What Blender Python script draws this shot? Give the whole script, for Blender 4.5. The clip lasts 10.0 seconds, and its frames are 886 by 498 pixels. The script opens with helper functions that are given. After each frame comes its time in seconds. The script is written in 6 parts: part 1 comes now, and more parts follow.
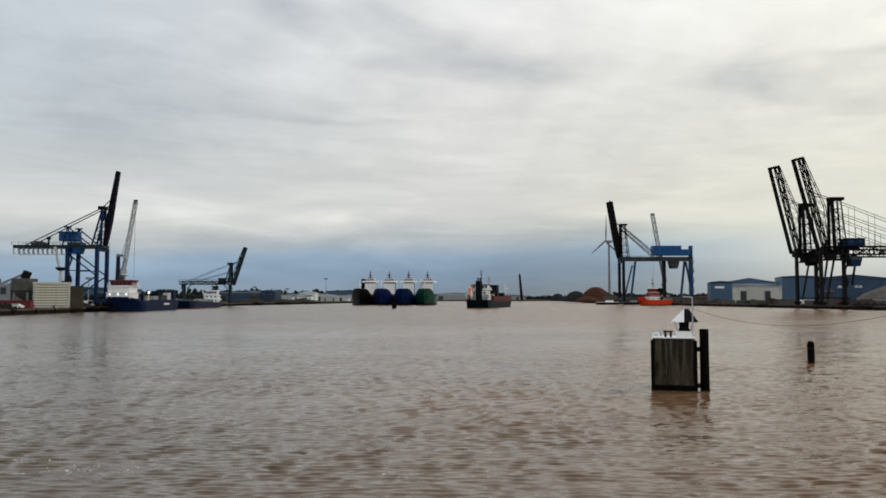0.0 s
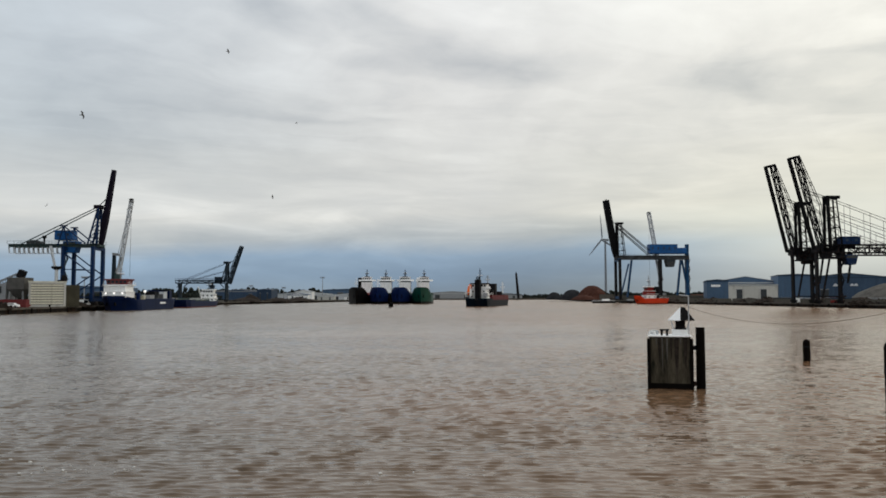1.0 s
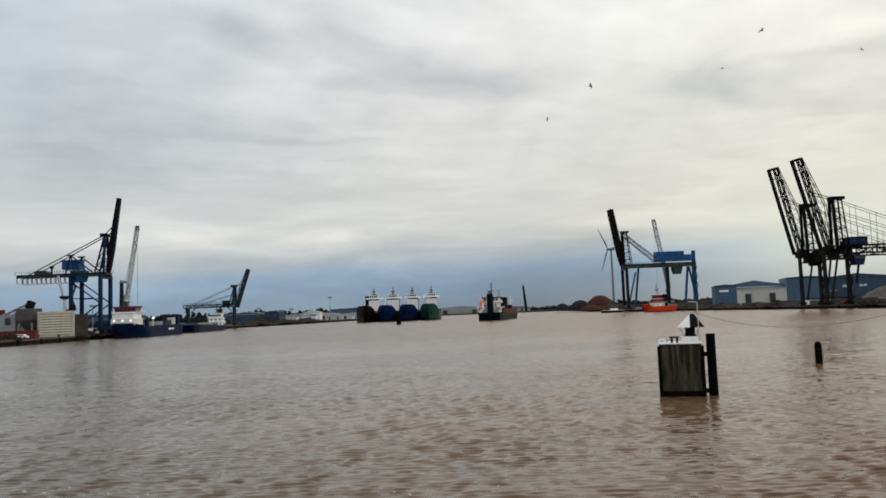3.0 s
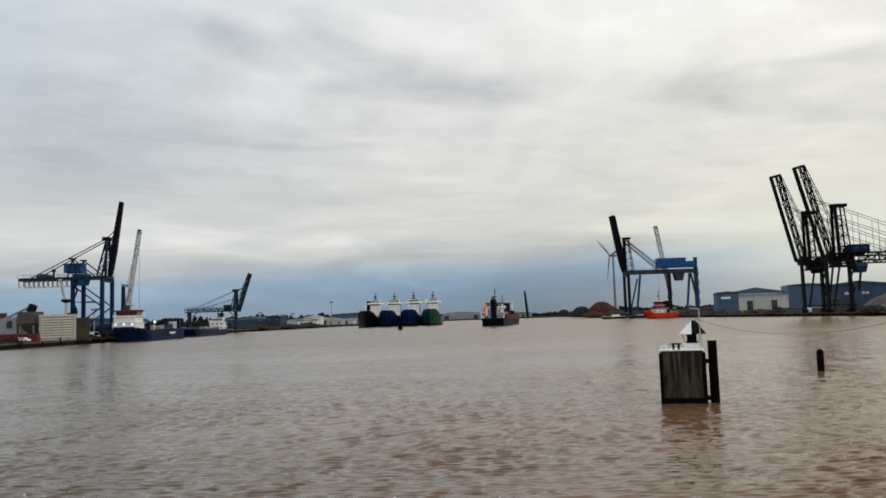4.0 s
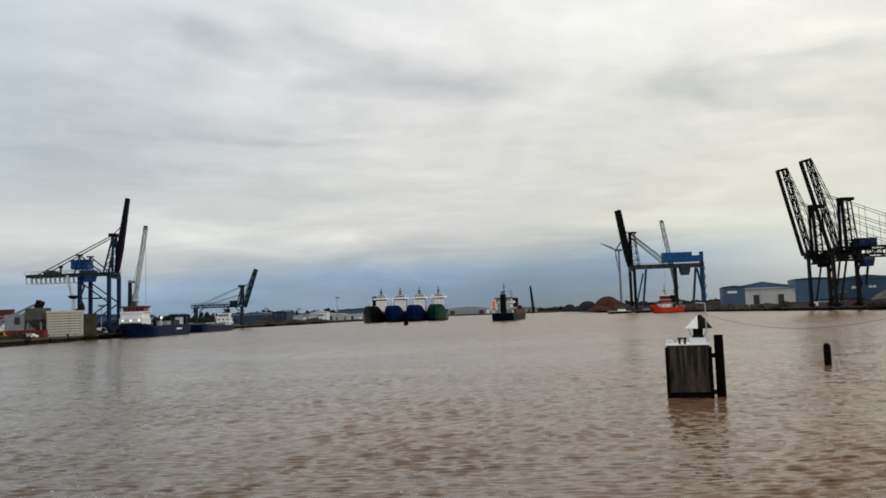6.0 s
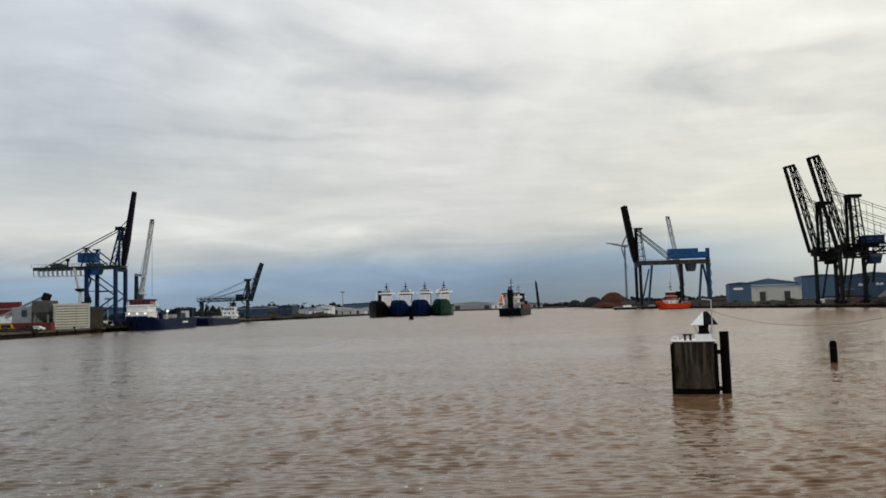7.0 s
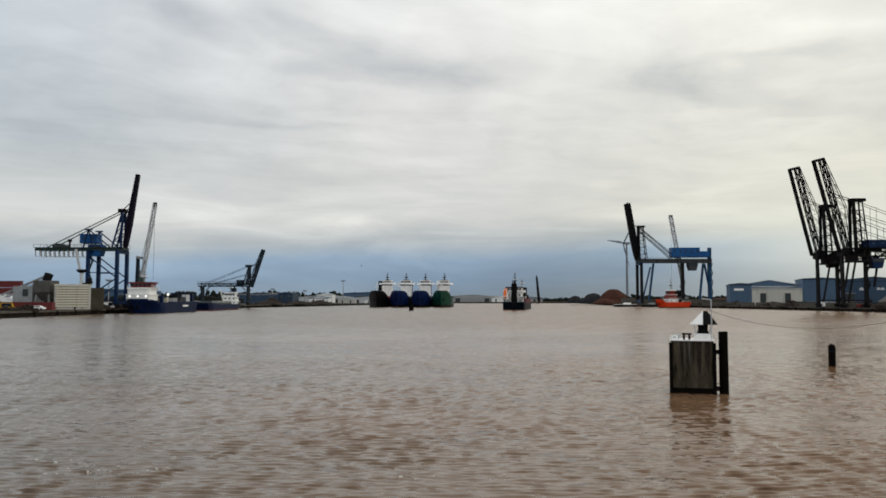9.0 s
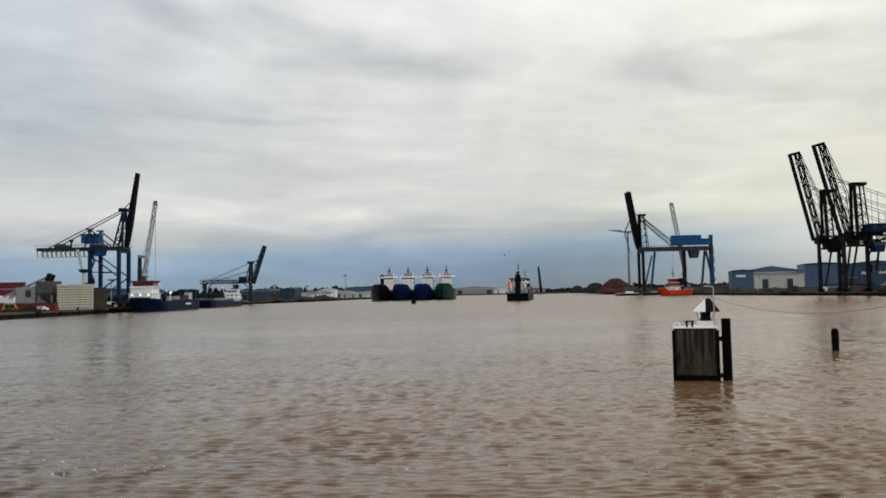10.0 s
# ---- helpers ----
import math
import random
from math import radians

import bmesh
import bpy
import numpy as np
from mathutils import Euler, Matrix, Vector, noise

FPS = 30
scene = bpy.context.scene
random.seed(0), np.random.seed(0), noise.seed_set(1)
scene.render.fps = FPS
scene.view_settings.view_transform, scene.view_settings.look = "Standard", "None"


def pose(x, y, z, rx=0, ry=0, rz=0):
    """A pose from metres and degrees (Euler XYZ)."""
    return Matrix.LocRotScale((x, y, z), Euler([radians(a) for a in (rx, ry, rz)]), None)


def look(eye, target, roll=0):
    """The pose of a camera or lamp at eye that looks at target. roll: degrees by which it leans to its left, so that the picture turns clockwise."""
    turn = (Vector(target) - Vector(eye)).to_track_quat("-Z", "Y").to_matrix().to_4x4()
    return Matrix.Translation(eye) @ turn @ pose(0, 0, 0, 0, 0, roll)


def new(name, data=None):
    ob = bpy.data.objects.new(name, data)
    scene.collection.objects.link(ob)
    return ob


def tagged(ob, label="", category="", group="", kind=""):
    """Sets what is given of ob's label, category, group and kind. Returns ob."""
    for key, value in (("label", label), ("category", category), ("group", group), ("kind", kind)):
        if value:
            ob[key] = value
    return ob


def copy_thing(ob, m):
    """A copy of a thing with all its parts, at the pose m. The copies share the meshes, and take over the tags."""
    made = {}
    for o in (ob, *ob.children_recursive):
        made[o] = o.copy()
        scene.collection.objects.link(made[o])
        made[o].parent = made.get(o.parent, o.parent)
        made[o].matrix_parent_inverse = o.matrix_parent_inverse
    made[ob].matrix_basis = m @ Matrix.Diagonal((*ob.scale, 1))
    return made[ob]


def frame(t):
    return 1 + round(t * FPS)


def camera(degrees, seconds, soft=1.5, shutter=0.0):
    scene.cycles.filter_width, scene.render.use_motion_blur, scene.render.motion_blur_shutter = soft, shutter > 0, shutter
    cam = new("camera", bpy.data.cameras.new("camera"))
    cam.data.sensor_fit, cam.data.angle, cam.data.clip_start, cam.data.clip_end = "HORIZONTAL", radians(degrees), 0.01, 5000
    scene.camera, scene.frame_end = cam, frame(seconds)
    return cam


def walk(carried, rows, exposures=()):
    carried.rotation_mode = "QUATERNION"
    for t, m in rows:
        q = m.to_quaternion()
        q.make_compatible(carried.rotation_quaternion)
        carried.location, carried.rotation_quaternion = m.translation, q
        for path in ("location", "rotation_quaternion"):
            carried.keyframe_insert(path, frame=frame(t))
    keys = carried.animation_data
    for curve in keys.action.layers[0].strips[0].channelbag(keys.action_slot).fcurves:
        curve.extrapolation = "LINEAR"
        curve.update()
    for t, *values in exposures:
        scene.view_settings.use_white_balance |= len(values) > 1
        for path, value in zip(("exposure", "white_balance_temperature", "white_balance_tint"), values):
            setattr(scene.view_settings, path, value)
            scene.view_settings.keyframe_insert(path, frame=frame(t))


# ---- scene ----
cam = camera(60, 10.0, soft=1.7)
EYE = Vector((0, 0, 5.0))
AIM = [  # seconds; degrees to the left of +y, upwards, lean
    (0, 0.000, 3.624, 0.000),
    (0.5, -0.113, 3.569, -0.071),
    (1, -0.258, 3.525, -0.056),
    (1.5, -0.418, 3.618, -1.142),
    (2, -0.481, 3.914, -1.744),
    (2.5, -0.325, 4.430, -2.008),
    (2.7, -0.007, 4.551, -2.260),
    (3.8, 0.453, 5.037, -1.910),
    (4, 0.265, 5.095, -1.868),
    (4.5, 0.163, 5.073, -1.652),
    (5, 0.006, 5.082, -2.053),
    (5.5, 0.197, 4.933, -2.262),
    (5.7, 0.457, 4.880, -2.285),
    (6.8, 1.000, 4.390, -1.600),
    (7, 1.120, 4.385, -1.695),
    (7.5, 1.247, 4.279, -1.458),
    (8, 1.487, 4.075, -1.033),
    (8.5, 1.424, 3.870, -0.222),
    (9, 1.262, 3.778, 0.038),
    (9.5, 1.290, 3.634, -0.515),
    (10, 1.362, 3.225, -1.137)
]


def aim(left, up, lean):
    way = Vector((-math.sin(radians(left)) * math.cos(radians(up)), math.cos(radians(left)) * math.cos(radians(up)), math.sin(radians(up))))
    return look(EYE, EYE + way, lean)


walk(cam, [(t, aim(a, b, c)) for t, a, b, c in AIM])

# ---- world and light ----
SUN_UP, SUN_TURN = radians(24), radians(70)
world = bpy.data.worlds.new("sky")
scene.world = world
world.use_nodes = True
wt = world.node_tree
wt.nodes.clear()


def wn(kind, **sets):
    n = wt.nodes.new(kind)
    for k, v in sets.items():
        n.inputs[k].default_value = v
    return n


def wmath(op, a, b=None, clamp=False):
    n = wt.nodes.new("ShaderNodeMath")
    n.operation, n.use_clamp = op, clamp
    for i, v in enumerate((a, b)):
        if v is None:
            continue
        if isinstance(v, (int, float)):
            n.inputs[i].default_value = v
        else:
            wt.links.new(v, n.inputs[i])
    return n.outputs[0]


def wramp(fac, stops):
    n = wt.nodes.new("ShaderNodeValToRGB")
    while len(n.color_ramp.elements) < len(stops):
        n.color_ramp.elements.new(0.5)
    for e, (p, c) in zip(n.color_ramp.elements, stops):
        e.position, e.color = p, (*c, 1)
    wt.links.new(fac, n.inputs[0])
    return n.outputs[0]


def wmix(kind, fac, a, b):
    n = wt.nodes.new("ShaderNodeMix")
    n.data_type, n.blend_type = "RGBA", kind
    for i, v in ((0, fac), (6, a), (7, b)):
        if isinstance(v, (int, float)):
            n.inputs[i].default_value = v
        elif isinstance(v, tuple):
            n.inputs[i].default_value = (*v, 1)
        else:
            wt.links.new(v, n.inputs[i])
    return n.outputs[2]


def wnoise(vec, scale, detail, rough=0.5, distort=0.0):
    n = wn("ShaderNodeTexNoise", Scale=scale, Detail=detail, Roughness=rough, Distortion=distort)
    wt.links.new(vec, n.inputs["Vector"])
    return n.outputs[0]


coord = wt.nodes.new("ShaderNodeTexCoord")
split = wt.nodes.new("ShaderNodeSeparateXYZ")
wt.links.new(coord.outputs["Generated"], split.inputs[0])
sx, sy, sz = split.outputs
up = wmath("ABSOLUTE", sz)
flat = wt.nodes.new("ShaderNodeCombineXYZ")
wt.links.new(wmath("MULTIPLY", sx, 3.0), flat.inputs[0])
wt.links.new(wmath("MULTIPLY", sy, 3.0), flat.inputs[1])
wt.links.new(wmath("MULTIPLY", up, 8.0), flat.inputs[2])
big = wnoise(flat.outputs[0], 0.55, 5, 0.5, 0.6)
fine = wnoise(flat.outputs[0], 1.6, 6, 0.55, 0.4)
# cloud layer: bluish grey low down, a bright rim above it, even grey higher up
band = wmath("ADD", wmath("MULTIPLY", sx, -0.03), wmath("ADD", up, wmath("MULTIPLY", wmath("SUBTRACT", fine, 0.5), 0.035)))
layer = wramp(band, [(0.0, (0.24, 0.31, 0.38)), (0.03, (0.245, 0.345, 0.47)), (0.055, (0.305, 0.42, 0.56)), (0.078, (0.45, 0.495, 0.53)),
                     (0.105, (0.62, 0.63, 0.62)), (0.18, (0.64, 0.65, 0.635)), (0.30, (0.72, 0.73, 0.73)), (0.5, (0.78, 0.80, 0.81)), (1.0, (0.8, 0.82, 0.85))])
shade = wramp(wmath("ADD", wmath("MULTIPLY", big, 0.6), wmath("MULTIPLY", fine, 0.4)), [(0.34, (0.88, 0.89, 0.91)), (0.5, (1.0, 1.0, 1.0)), (0.66, (1.1, 1.1, 1.1))])
layer = wmix("MULTIPLY", 1.0, layer, shade)
# thin bright streaks lie along the upper rim of the blue band
rim = wt.nodes.new("ShaderNodeCombineXYZ")
wt.links.new(wmath("MULTIPLY", sx, 5.0), rim.inputs[0])
wt.links.new(wmath("MULTIPLY", up, 30.0), rim.inputs[1])
streak = wnoise(rim.outputs[0], 1.0, 5, 0.55, 0.8)
layer = wmix("MULTIPLY", wramp(up, [(0.0, (0.4, 0.4, 0.4)), (0.05, (0.75, 0.75, 0.75)), (0.09, (1, 1, 1)), (0.2, (0.7, 0.7, 0.7)), (0.32, (0, 0, 0))]), layer,
             wramp(streak, [(0.3, (0.88, 0.89, 0.91)), (0.5, (1, 1, 1)), (0.68, (1.18, 1.17, 1.16))]))
warm = wmath("MULTIPLY", wramp(sx, [(0.05, (0, 0, 0)), (0.55, (1, 1, 1))]), wramp(up, [(0.04, (0, 0, 0)), (0.10, (1, 1, 1)), (0.24, (0.8, 0.8, 0.8)), (0.5, (0, 0, 0))]))
layer = wmix("MULTIPLY", warm, layer, (1.34, 1.28, 1.06))
bright = wmath("MULTIPLY", wramp(wmath("MULTIPLY", sx, -1.0), [(0.0, (0, 0, 0)), (0.3, (1, 1, 1))]), wramp(up, [(0.07, (0, 0, 0)), (0.105, (1, 1, 1)), (0.16, (0, 0, 0))]))
layer = wmix("MULTIPLY", bright, layer, (1.16, 1.17, 1.18))
layer = wmix("MULTIPLY", wmath("MULTIPLY", wramp(sx, [(-0.0, (0, 0, 0)), (0.15, (1, 1, 1))]), wramp(up, [(0.03, (1, 1, 1)), (0.1, (0, 0, 0))])), layer, (1.03, 0.975, 0.92))
thin = wmath("MULTIPLY", wramp(sx, [(0.24, (0, 0, 0)), (0.46, (1, 1, 1))]), wramp(up, [(0.0, (0.25, 0.25, 0.25)), (0.05, (0.8, 0.8, 0.8)), (0.1, (0.9, 0.9, 0.9)), (0.16, (0, 0, 0))]))
layer = wmix("MIX", thin, layer, (0.79, 0.80, 0.72))
layer = wmix("MULTIPLY", 1.0, layer, (1.012, 1.0, 0.975))
# the blue band is heaviest over the basin's far end
heavy = wmath("MULTIPLY", wramp(wmath("ADD", sx, 0.5), [(0.36, (0, 0, 0)), (0.46, (1, 1, 1)), (0.62, (1, 1, 1)), (0.74, (0, 0, 0))]), wramp(band, [(0.045, (1, 1, 1)), (0.085, (0, 0, 0))]))
layer = wmix("MULTIPLY", heavy, layer, (0.83, 0.84, 0.86))
sky = wt.nodes.new("ShaderNodeTexSky")
sky.sky_type, sky.sun_disc, sky.sun_elevation, sky.sun_rotation = "NISHITA", False, SUN_UP, SUN_TURN
clear = wn("ShaderNodeBackground", Strength=0.08)
wt.links.new(sky.outputs[0], clear.inputs[0])
cloudy = wn("ShaderNodeBackground", Strength=1.0)
wt.links.new(layer, cloudy.inputs[0])
over = wn("ShaderNodeMixShader")
over.inputs[0].default_value = 0.96
wt.links.new(clear.outputs[0], over.inputs[1])
wt.links.new(cloudy.outputs[0], over.inputs[2])
wout = wt.nodes.new("ShaderNodeOutputWorld")
wt.links.new(over.outputs[0], wout.inputs[0])

sun = new("sun", bpy.data.lights.new("sun", "SUN"))
sun.data.energy, sun.data.angle, sun.data.color = 2.0, radians(20), (1.0, 0.95, 0.86)
sun.matrix_world = look((200, 80, 120), (0, 0, 0))

# ---- materials ----


def mat(name, color, rough=0.55, metal=0.0, vary=0.25, size=1.0, bump=0.03, dirt=None, dirt_amount=0.35, streak=1.0, gloss=0.12):
    """Painted, rusted or raw surface: two scales of noise on the colour, a stain colour, and fine relief. size: metres of the coarse pattern."""
    m = bpy.data.materials.new(name)
    m.use_nodes = True
    nt = m.node_tree
    b = nt.nodes["Principled BSDF"]
    b.inputs["Roughness"].default_value, b.inputs["Metallic"].default_value = rough, metal
    b.inputs["Specular IOR Level"].default_value = gloss
    co = nt.nodes.new("ShaderNodeTexCoord")
    mp = nt.nodes.new("ShaderNodeMapping")
    mp.inputs["Scale"].default_value = (1, 1, 1 / streak)
    nt.links.new(co.outputs["Object"], mp.inputs[0])
    ns = []
    for sc, det in ((1 / size, 4), (9 / size, 6)):
        n = nt.nodes.new("ShaderNodeTexNoise")
        n.inputs["Scale"].default_value, n.inputs["Detail"].default_value = sc, det
        nt.links.new(mp.outputs[0], n.inputs["Vector"])
        ns.append(n.outputs[0])
    add = nt.nodes.new("ShaderNodeMath")
    add.operation = "MULTIPLY_ADD"
    nt.links.new(ns[1], add.inputs[0])
    add.inputs[1].default_value = 0.6
    nt.links.new(ns[0], add.inputs[2])
    r = nt.nodes.new("ShaderNodeValToRGB")
    e = r.color_ramp.elements
    e[0].position, e[0].color = 0.5, (*[c * (1 - vary) for c in color], 1)
    e[1].position, e[1].color = 1.0, (*[min(1, c * (1 + vary)) for c in color], 1)
    nt.links.new(add.outputs[0], r.inputs[0])
    col = r.outputs[0]
    if dirt:
        f = nt.nodes.new("ShaderNodeValToRGB")
        f.color_ramp.elements[0].position, f.color_ramp.elements[0].color = 0.52, (0, 0, 0, 1)
        f.color_ramp.elements[1].position, f.color_ramp.elements[1].color = 0.68, (dirt_amount, dirt_amount, dirt_amount, 1)
        n = nt.nodes.new("ShaderNodeTexNoise")
        n.inputs["Scale"].default_value, n.inputs["Detail"].default_value = 2.3 / size, 8
        nt.links.new(mp.outputs[0], n.inputs["Vector"])
        nt.links.new(n.outputs[0], f.inputs[0])
        x = nt.nodes.new("ShaderNodeMix")
        x.data_type = "RGBA"
        nt.links.new(f.outputs[0], x.inputs[0])
        nt.links.new(col, x.inputs[6])
        x.inputs[7].default_value = (*dirt, 1)
        col = x.outputs[2]
    nt.links.new(col, b.inputs["Base Color"])
    if bump:
        bp = nt.nodes.new("ShaderNodeBump")
        bp.inputs["Strength"].default_value, bp.inputs["Distance"].default_value = 0.5, bump
        nt.links.new(ns[1], bp.inputs["Height"])
        nt.links.new(bp.outputs[0], b.inputs["Normal"])
    return m


RUST = (0.12, 0.05, 0.025)
M = dict(
    foam=mat("white_foam", (0.7, 0.7, 0.68), 0.8, vary=0.15, size=0.2),
    scrap=mat("brown_scrap", (0.028, 0.021, 0.017), 0.9, vary=0.6, size=1.5, bump=0.2, dirt=(0.08, 0.07, 0.06), dirt_amount=0.5),
    blue=mat("crane_blue_paint", (0.0035, 0.021, 0.072), 0.5, vary=0.3, size=3, dirt=(0.03, 0.03, 0.03)),
    leg_blue=mat("bright_blue_paint", (0.008, 0.05, 0.125), 0.5, vary=0.25, size=3, dirt=(0.03, 0.03, 0.03)),
    house=mat("house_blue_paint", (0.012, 0.085, 0.26), 0.45, vary=0.2, size=3, dirt=(0.05, 0.06, 0.08)),
    dark=mat("dark_steel", (0.008, 0.009, 0.011), 0.6, gloss=0.06, vary=0.4, size=2, dirt=RUST, dirt_amount=0.2),
    black=mat("black_paint", (0.005, 0.005, 0.006), 0.6, gloss=0.06, vary=0.4, size=2),
    boom=mat("boom_plum_steel", (0.008, 0.006, 0.013), 0.6, gloss=0.06, vary=0.3, size=3),
    steel=mat("grey_girder_steel", (0.035, 0.038, 0.042), 0.6, vary=0.5, size=4, dirt=(0.12, 0.12, 0.12), dirt_amount=0.6),
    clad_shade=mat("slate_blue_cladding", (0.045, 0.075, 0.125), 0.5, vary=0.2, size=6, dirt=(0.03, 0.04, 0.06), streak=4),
    olive=mat("olive_brown_cladding", (0.055, 0.05, 0.035), 0.7, vary=0.3, size=3),
    slate=mat("slate_grey_crane_paint", (0.016, 0.026, 0.036), 0.55, vary=0.3, size=3, dirt=(0.05, 0.055, 0.06)),
    green=mat("grey_green_paint", (0.045, 0.075, 0.075), 0.55, vary=0.25, size=2, dirt=RUST, dirt_amount=0.3),
    grey=mat("grey_paint", (0.30, 0.31, 0.32), 0.55, vary=0.2, size=2, dirt=RUST, dirt_amount=0.2),
    pale=mat("pale_grey_paint", (0.52, 0.54, 0.56), 0.5, vary=0.15, size=2),
    white=mat("white_paint", (0.9, 0.9, 0.89), 0.45, vary=0.06, size=1.5, dirt=(0.4, 0.33, 0.26), dirt_amount=0.2, streak=4),
    hull_blue=mat("hull_dark_blue", (0.002, 0.009, 0.042), 0.4, gloss=0.06, vary=0.3, size=5, dirt=(0.025, 0.026, 0.03), dirt_amount=0.25, streak=3),
    hull_royal=mat("hull_royal_blue", (0.005, 0.017, 0.085), 0.4, vary=0.3, size=5, dirt=(0.025, 0.026, 0.03), dirt_amount=0.2, streak=3),
    hull_black=mat("hull_black", (0.005, 0.0055, 0.006), 0.45, vary=0.3, size=5, dirt=RUST, dirt_amount=0.06, streak=3),
    hull_green=mat("hull_green", (0.004, 0.055, 0.038), 0.4, vary=0.3, size=5, dirt=(0.03, 0.035, 0.03), dirt_amount=0.25, streak=3),
    hull_navy=mat("hull_navy", (0.002, 0.007, 0.013), 0.45, gloss=0.05, vary=0.3, size=5, dirt=RUST, dirt_amount=0.08, streak=3),
    boot=mat("red_antifouling", (0.10, 0.022, 0.018), 0.65, vary=0.35, size=3, dirt=(0.03, 0.03, 0.02)),
    red=mat("red_paint", (0.20, 0.022, 0.02), 0.5, vary=0.2, size=2, dirt=RUST),
    crimson=mat("dark_red_paint", (0.11, 0.012, 0.016), 0.5, vary=0.3, size=2, dirt=(0.02, 0.02, 0.02)),
    maroon=mat("maroon_paint", (0.14, 0.03, 0.03), 0.5, vary=0.2, size=2),
    orange=mat("orange_red_hull", (0.58, 0.045, 0.012), 0.4, vary=0.12, size=3, dirt=(0.2, 0.05, 0.03), dirt_amount=0.3),
    lifeboat=mat("lifeboat_orange", (0.72, 0.15, 0.03), 0.4, vary=0.1, size=1),
    glass=mat("dark_window_glass", (0.012, 0.016, 0.02), 0.08, vary=0.1, bump=0, gloss=0.5),
    deck=mat("deck_paint", (0.09, 0.11, 0.10), 0.75, vary=0.3, size=2, dirt=RUST),
    beige=mat("beige_cladding", (0.42, 0.38, 0.28), 0.6, vary=0.12, size=3, dirt=(0.16, 0.13, 0.09), streak=3),
    cream=mat("cream_slats", (0.60, 0.57, 0.46), 0.6, vary=0.1, size=2, dirt=(0.2, 0.16, 0.11), streak=3),
    clad=mat("blue_cladding", (0.075, 0.125, 0.20), 0.5, vary=0.15, size=6, dirt=(0.06, 0.08, 0.11), streak=4),
    clad_dark=mat("dark_blue_cladding", (0.03, 0.05, 0.085), 0.5, vary=0.15, size=6),
    panel=mat("pale_wall_panels", (0.52, 0.51, 0.47), 0.6, vary=0.12, size=5, dirt=(0.2, 0.18, 0.15), streak=4),
    roof=mat("pale_roof_sheet", (0.50, 0.52, 0.53), 0.5, vary=0.15, size=6),
    door=mat("dark_door", (0.05, 0.055, 0.06), 0.5, vary=0.15, size=2),
    concrete=mat("concrete", (0.10, 0.09, 0.075), 0.85, vary=0.3, size=3, bump=0.05, dirt=(0.03, 0.026, 0.02), streak=3),
    pile_wall=mat("sheet_pile_steel", (0.016, 0.014, 0.012), 0.8, vary=0.4, size=2, dirt=RUST, dirt_amount=0.4, streak=3),
    land=mat("harbour_ground", (0.040, 0.034, 0.027), 0.95, vary=0.4, size=20, bump=0.1, dirt=(0.06, 0.07, 0.035), dirt_amount=0.6),
    ore=mat("rust_brown_ore", (0.060, 0.025, 0.018), 0.95, vary=0.3, size=4, bump=0.3),
    coal=mat("black_coal", (0.02, 0.021, 0.024), 0.95, vary=0.4, size=4, bump=0.3),
    gravel=mat("grey_gravel", (0.10, 0.095, 0.088), 0.95, vary=0.3, size=3, bump=0.2),
    weathered=mat("weathered_concrete_face", (0.054, 0.046, 0.033), 0.85, gloss=0.05, vary=0.7, size=0.55, bump=0.03, dirt=(0.010, 0.011, 0.008), dirt_amount=0.95, streak=5),
    wood=mat("wet_dark_timber", (0.0045, 0.0035, 0.003), 0.8, gloss=0.04, vary=0.4, size=0.5, bump=0.03, streak=5),
    rope=mat("rope", (0.17, 0.145, 0.115), 0.9, vary=0.2, size=0.1, bump=0),
    leaf=mat("far_foliage", (0.022, 0.026, 0.022), 0.95, vary=0.5, size=6, bump=0),
    feather=mat("grey_feathers", (0.16, 0.155, 0.15), 0.8, vary=0.3, size=0.3, bump=0),
    yellow=mat("yellow_paint", (0.5, 0.30, 0.03), 0.5, vary=0.15, size=2),
    steel_sky=mat("wind_turbine_grey", (0.20, 0.22, 0.25), 0.5, vary=0.08, size=6, bump=0),
)


